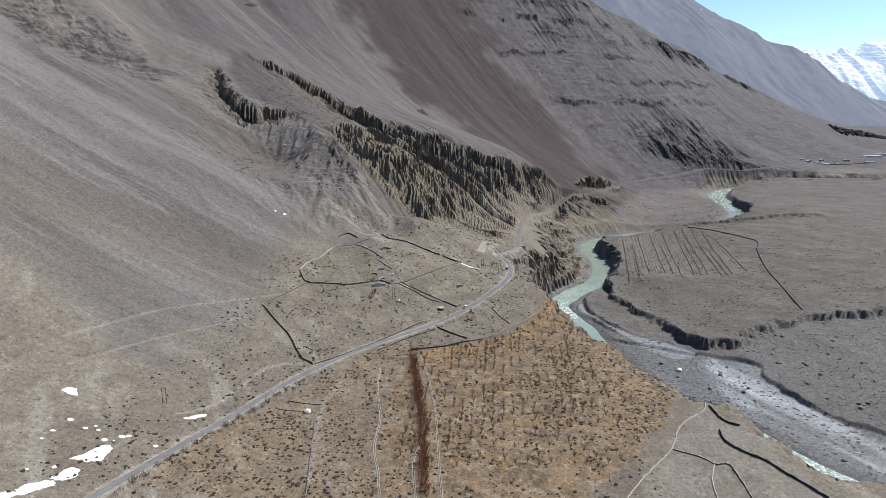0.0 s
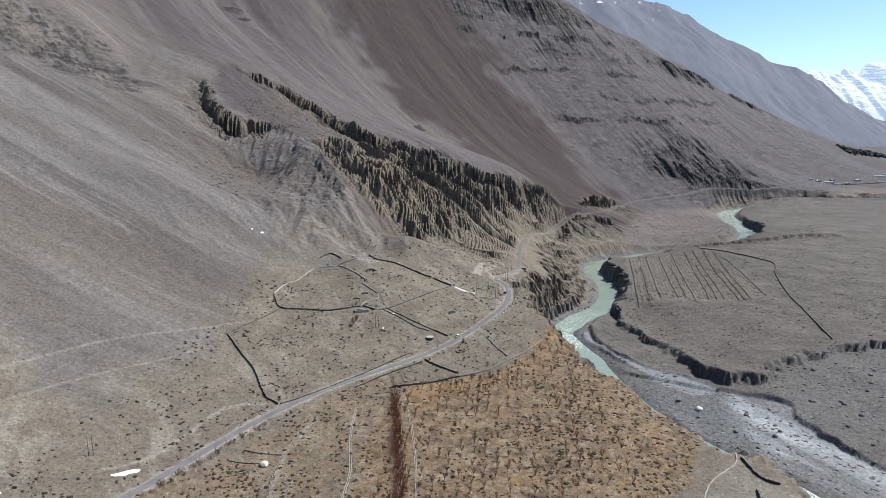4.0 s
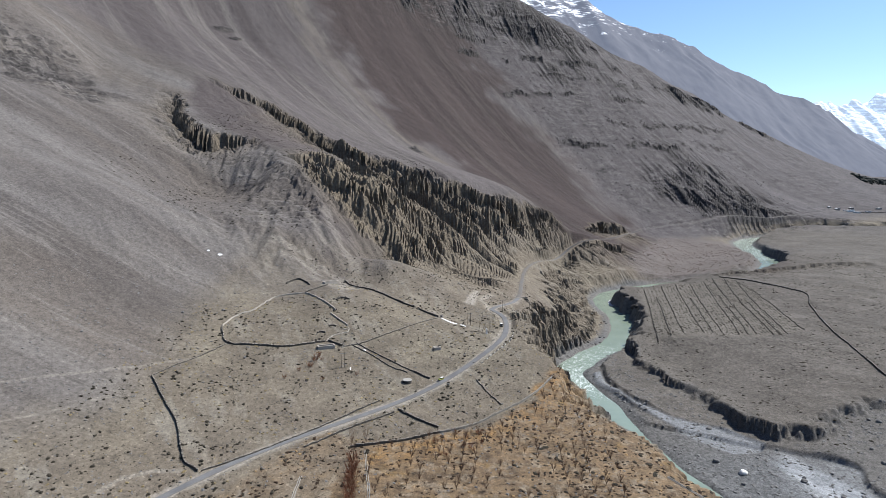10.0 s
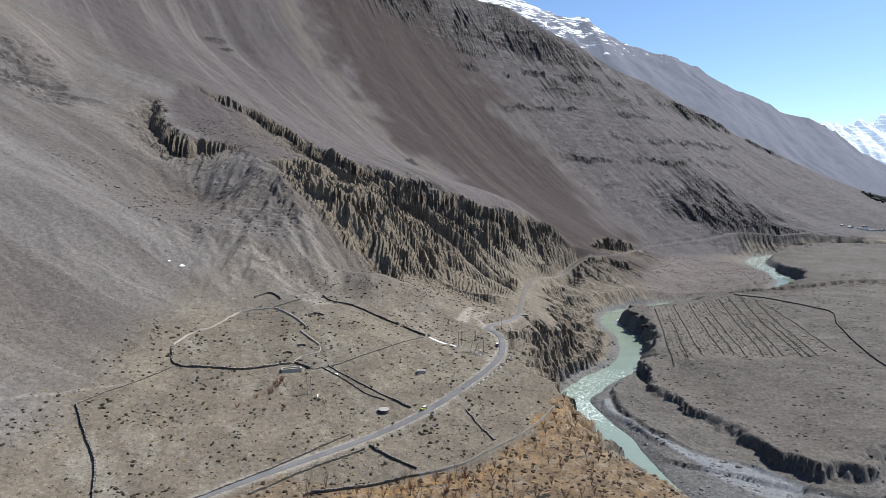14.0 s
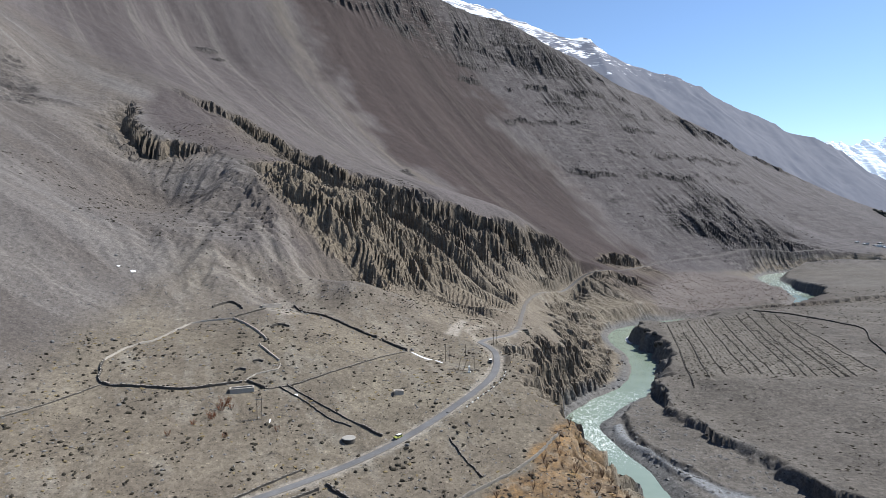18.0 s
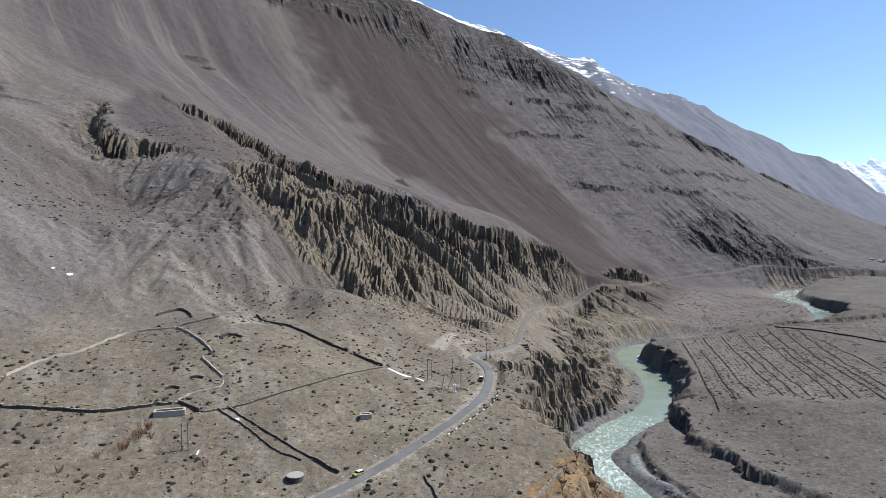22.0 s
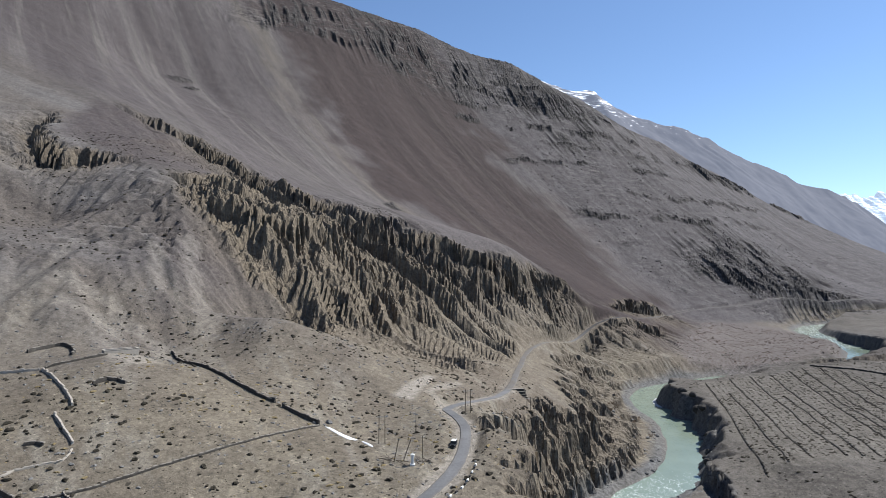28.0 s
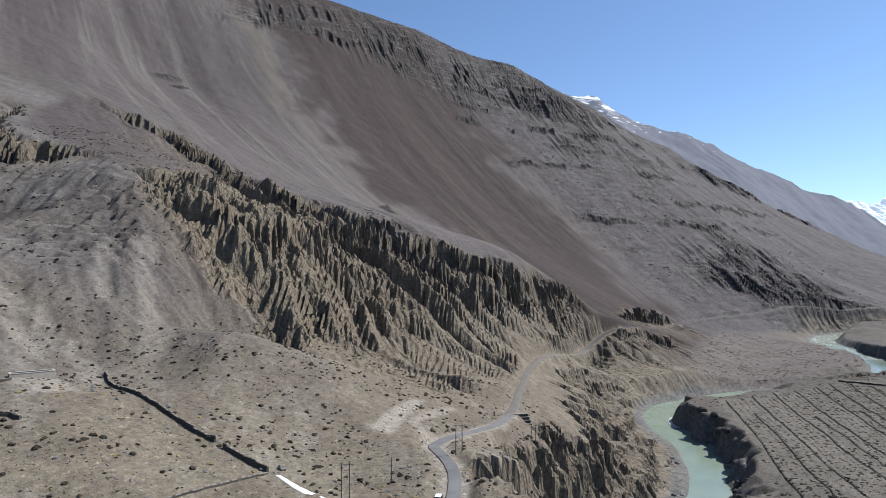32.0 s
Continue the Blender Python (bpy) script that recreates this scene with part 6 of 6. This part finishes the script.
snow_patch([(-35.2, 459), (-34.7, 459), (-34.3, 456.8), (-34.8, 456.5)], OLD, 0.05)
snow_patch([(-30.2, 477.4), (-29, 478), (-28.4, 476.6), (-29.6, 476.2)], OLD, 0.06)
snow_patch([(15.5, 535.8), (17, 536.3), (24, 532.3), (28, 529.4), (27.6, 528.2), (22, 531.2)], "long white strip of old snow along a bank")
snow_patch([(28.8, 528.4), (29.6, 528.6), (33, 525.4), (34, 523.4), (32, 524.8)], "short white strip of old snow along a bank")
for k in range(16):
    sx, sy = -158 + float(RNG.uniform(-22, 26)), 228 + float(RNG.uniform(-8, 34))
    if float(near(np.array([sx]), np.array([sy]), ROAD)[0][0]) > 5:
        r = float(RNG.uniform(0.5, 1.4))
        snow_patch([(sx - r, sy), (sx, sy + r), (sx + r * 1.4, sy + 0.3), (sx + 0.2, sy - r)], "small scrap of old snow", 0.1)


ICE = plain("grey_river_ice", (0.46, 0.48, 0.50), 0.5, 0.2, 1.2, 0.4, 0.04)


def ice_shelf(outline, z, label):
    """A thin ragged plate of ice on the water's edge."""
    p = dense(outline + outline[:1], 1.6)[:-1, :2]
    c = p.mean(0)
    p = c + (p - c) * (1 + 0.14 * fbm(p[:, 0], p[:, 1], 3, 3, 91)[:, None])
    n = len(p)
    ob = thing("ice_shelf", (c[0], c[1], z), label, "ice", "plates of river ice")
    verts = [(0, 0, 0.22)] + [(a - c[0], b - c[1], 0.18) for a, b in p] + [(a - c[0], b - c[1], -0.5) for a, b in c + (p - c) * 0.96]
    faces = [(0, 1 + i, 1 + (i + 1) % n) for i in range(n)] + [(1 + i, 1 + n + i, 1 + n + (i + 1) % n, 1 + (i + 1) % n) for i in range(n)]
    part("ice_plate", mesh_of("ice_plate", verts, faces, ICE), ICE, ob)
    return ob


ice_shelf([(212, 828), (218, 833), (223, 848), (230, 864), (234, 874), (226, 874), (218, 858), (212, 842)], 2.3, "pale grey plate of river ice under a dark bank")


# ---- planted rows on the river terrace ----


def field_row(a, b, seed):
    pts = dense([a, ((a[0] + b[0]) / 2 + RNG.normal(0, 0.8), (a[1] + b[1]) / 2), b], 2.2)[:, :2]
    pts[:, 0] += RNG.normal(0, 0.1, len(pts))
    z = ground_z(pts[:, 0], pts[:, 1])
    ob = thing("field_bund", (pts[0, 0], pts[0, 1], z[0]), "low dark earth bund with dry weeds on a terrace field", "field bund", "bunds of the terrace field")
    verts, faces = [], []
    for i, p in enumerate(pts):
        h = 0.55 + float(RNG.normal(0, 0.12))
        for w, q in ((-0.95, -0.3), (-0.5, 0.8), (0.1, 1.0), (0.55, 0.75), (1.0, -0.3)):
            verts.append((p[0] + w * (0.8 + 0.18 * float(RNG.normal())) - pts[0, 0], p[1] - pts[0, 1], z[i] + (q * h if q > 0 else q) - z[0]))
        if i:
            c, d = (i - 1) * 5, i * 5
            faces += [(c + k, c + k + 1, d + k + 1, d + k) for k in range(4)]
    part("bank", mesh_of("bank", verts, faces, WALL_STONE, True), WALL_STONE, ob)
    fv, ff = dome(seed, 5, 0.7)
    wv, wf = [], []
    for i in range(0, len(pts), 2):
        s = float(RNG.uniform(0.2, 0.6))
        if RNG.random() < 0.2:
            continue
        c = len(wv)
        wv += [(v[0] * s + pts[i, 0] - pts[0, 0] + float(RNG.normal(0, 0.4)), v[1] * s + pts[i, 1] - pts[0, 1], v[2] * s + z[i] - z[0] + 0.55) for v in fv]
        wf += [tuple(q + c for q in f) for f in ff]
    part("weed_strip", mesh_of("weed_strip", wv, wf, SCRUB, True), SCRUB, ob, "dark dry weeds")["kind"] = "stuff"
    return ob


tops = [(256, 846), (283, 864), (303, 871), (324, 881), (343, 884), (356, 889), (370, 890), (378, 874), (377, 829)]
feet = [(202, 633), (227, 642), (245, 644), (262, 645), (277, 645), (293, 647), (307, 645), (320, 646), (341, 657)]
for k, (a, b) in enumerate(zip(tops, feet)):
    field_row(a, b, 700 + k)
    if k < 8:
        a2, b2 = tops[k + 1], feet[k + 1]
        hi = float(RNG.uniform(0.45, 1.0))
        am = ((a[0] + a2[0]) / 2, (a[1] + a2[1]) / 2)
        bm_ = ((b[0] + b2[0]) / 2, (b[1] + b2[1]) / 2)
        if k % 2 == 0:
            field_row((bm_[0] + (am[0] - bm_[0]) * hi, bm_[1] + (am[1] - bm_[1]) * hi), bm_, 730 + k)


# dashes of weeds and clods between the bunds
n = 7000
k = RNG.integers(0, 8, n)
f = (k + RNG.integers(0, 5, n) / 5 + RNG.normal(0, 0.03, n)).clip(0, 8)
g = np.round(RNG.uniform(0, 1, n) * 46) / 46 + RNG.normal(0, 0.006, n)
tx, ty = (np.interp(f, np.arange(9), [q[i] for q in tops]) for i in (0, 1))
bx, by = (np.interp(f, np.arange(9), [q[i] for q in feet]) for i in (0, 1))
strewn("field_clods", tx + (bx - tx) * g, ty + (by - ty) * g, sizes(n, 0.2, 0.95), SCRUB, "dark clods and dry weeds in broken rows on a terrace field", "scrub", 0.4)


# ---- boulders and fallen blocks ----
def boulder(x, y, size, label, material=ROCK, group="boulders", squash=0.8, sink=0.2):
    rnd = random.Random(int(x * 13 + y * 7))
    bm = bmesh.new()
    bmesh.ops.create_icosphere(bm, subdivisions=2, radius=1.0)
    off = Vector((x * 0.37, y * 0.21, 0))
    for v in bm.verts:
        k = 1 + 0.34 * noise.noise(v.co * 1.1 + off) + 0.15 * noise.noise(v.co * 2.7 + off)
        v.co = Vector((v.co.x * k * rnd.uniform(0.97, 1.03), v.co.y * k, v.co.z * k * squash))
    me = from_bm("boulder", bm, material)
    ob = new("boulder", me)
    ob.matrix_basis = pose(x, y, gz(x, y) + size * (squash - sink) * 0.5, rnd.uniform(-12, 12), rnd.uniform(-12, 12), rnd.uniform(0, 360)) @ Matrix.Diagonal((size * rnd.uniform(0.85, 1.2), size, size, 1))
    return tagged(ob, label, "boulder", group)


BLOCK = plain("dark_conglomerate", (0.075, 0.070, 0.066), 0.95, 0.4, 0.7, 0.7, 0.12)
for bx, by, s in ((222, 803, 3.0), (226, 792, 2.4), (224, 778, 3.4), (222, 764, 2.8), (216, 742, 2.2), (210, 722, 2.4), (203, 704, 2.2), (196, 690, 2.0), (190, 672, 2.2), (184, 662, 1.6)):
    boulder(bx, by, s, "dark fallen block of earth and stone by the river", BLOCK, "fallen blocks along the bank", 0.9, 0.4)
boulder(181, 432, 2.2, "large pale boulder on the gravel bed", WHITE, "river boulders", 0.7)
boulder(172, 445, 1.8, "large grey boulder on the gravel bed", ROCK, "river boulders", 0.7)
for k in range(46):
    bx, by = float(RNG.uniform(150, 330)), float(RNG.uniform(300, 500))
    if float(sdf(np.array([bx]), np.array([by]), PLAIN)[0]) > 6 and float(near(np.array([bx]), np.array([by]), RIVER)[0][0]) > 12:
        boulder(bx, by, float(RNG.uniform(0.8, 1.7)), "grey boulder on the gravel bed", ROCK, "river boulders", 0.7)
for k in range(26):
    bx, by = float(RNG.uniform(150, 185)), float(RNG.uniform(660, 830))
    boulder(bx, by, float(RNG.uniform(0.6, 1.4)), "grey boulder on the shingle beside the river", ROCK, "shore boulders", 0.7)
for k in range(30):
    bx, by = float(RNG.uniform(-210, 40)), float(RNG.uniform(430, 640))
    boulder(bx, by, float(RNG.uniform(0.5, 1.1)), "weathered boulder on a dry slope", ROCK, "boulders on the slope", 0.75)


# ---- the village up the valley ----
def house(x, y, turn, long, deep, high, wall_mat, label):
    ob = thing("house", (x, y, gz(x, y)), label, "house", "houses of the far village", turn)
    part("walls", boxes((-long / 2, long / 2, -deep / 2, deep / 2, -1.5, high)), wall_mat, ob)
    roof = part("roof", boxes((-long / 2 - 0.4, long / 2 + 0.4, -deep / 2 - 0.4, deep / 2 + 0.4, high, high + 0.45), bevel=0.08), MESH_ROOF, ob, "flat earth roof")
    part("parapet", boxes((-long / 2 - 0.4, long / 2 + 0.4, -deep / 2 - 0.4, -deep / 2 - 0.1, high + 0.45, high + 0.8)), wall_mat, roof)
    n = max(2, int(long / 3.2))
    for k in range(n):
        wx = -long / 2 + (k + 0.5) * long / n
        if k == n // 2:
            part("door", boxes((wx - 0.5, wx + 0.5, -deep / 2 - 0.06, -deep / 2 + 0.1, 0, 2.05)), WOOD, ob)
        else:
            w = part("window", boxes((wx - 0.6, wx + 0.6, -deep / 2 - 0.05, -deep / 2 + 0.1, 1.0, 2.2)), GLASS, ob)
            part("sill", boxes((wx - 0.75, wx + 0.75, -deep / 2 - 0.18, -deep / 2 + 0.05, 0.88, 1.0)), CONCRETE, w)
    return ob


for hx, hy, a, l, d, h, mat in ((1049, 1754, 20, 12, 8, 3.2, MUD_WALL), (1080, 1752, 10, 26, 9, 3.6, WHITE), (1092, 1738, 5, 18, 7, 3.0, WHITE), (1063, 1772, -15, 10, 7, 3.0, MUD_WALL), (1035, 1765, 30, 9, 7, 3.0, MUD_WALL),
                                (1131, 1753, 8, 12, 6, 3.0, WHITE), (1250, 1786, 5, 34, 7, 3.2, WHITE), (1110, 1790, 12, 10, 8, 3.2, MUD_WALL), (1190, 1800, 6, 14, 8, 3.0, MUD_WALL)):
    house(hx, hy, a, l, d, h, mat, "flat-roofed white village house" if mat is WHITE else "flat-roofed mud-brick village house")
house(1332, 1896, 8, 60, 10, 3.4, WHITE, "long low white building with a flat roof")
house(1400, 1960, 8, 46, 12, 3.6, STEEL, "long greenish-grey shed with a flat roof")
wall([(1085, 1746), (1131, 1745), (1190, 1760), (1245, 1778)], "long low wall joining village houses", 2.2, 1.6, WALL_STONE, COPING, "village walls")


# ---- dark band of far trees ----
x, y = RNG.uniform(1500, 2700, 1500), np.zeros(1500)
y = 2365 + (x - 1500) * 0.45 + RNG.normal(0, 16, 1500)
strewn("far_wood", x, y, sizes(len(x), 4, 10), plain("dark_far_foliage", (0.035, 0.04, 0.035), 0.95, 0.4, 3, 0.5, 0.3), "dark belt of leafless trees across the upper valley", "trees", 1.1)
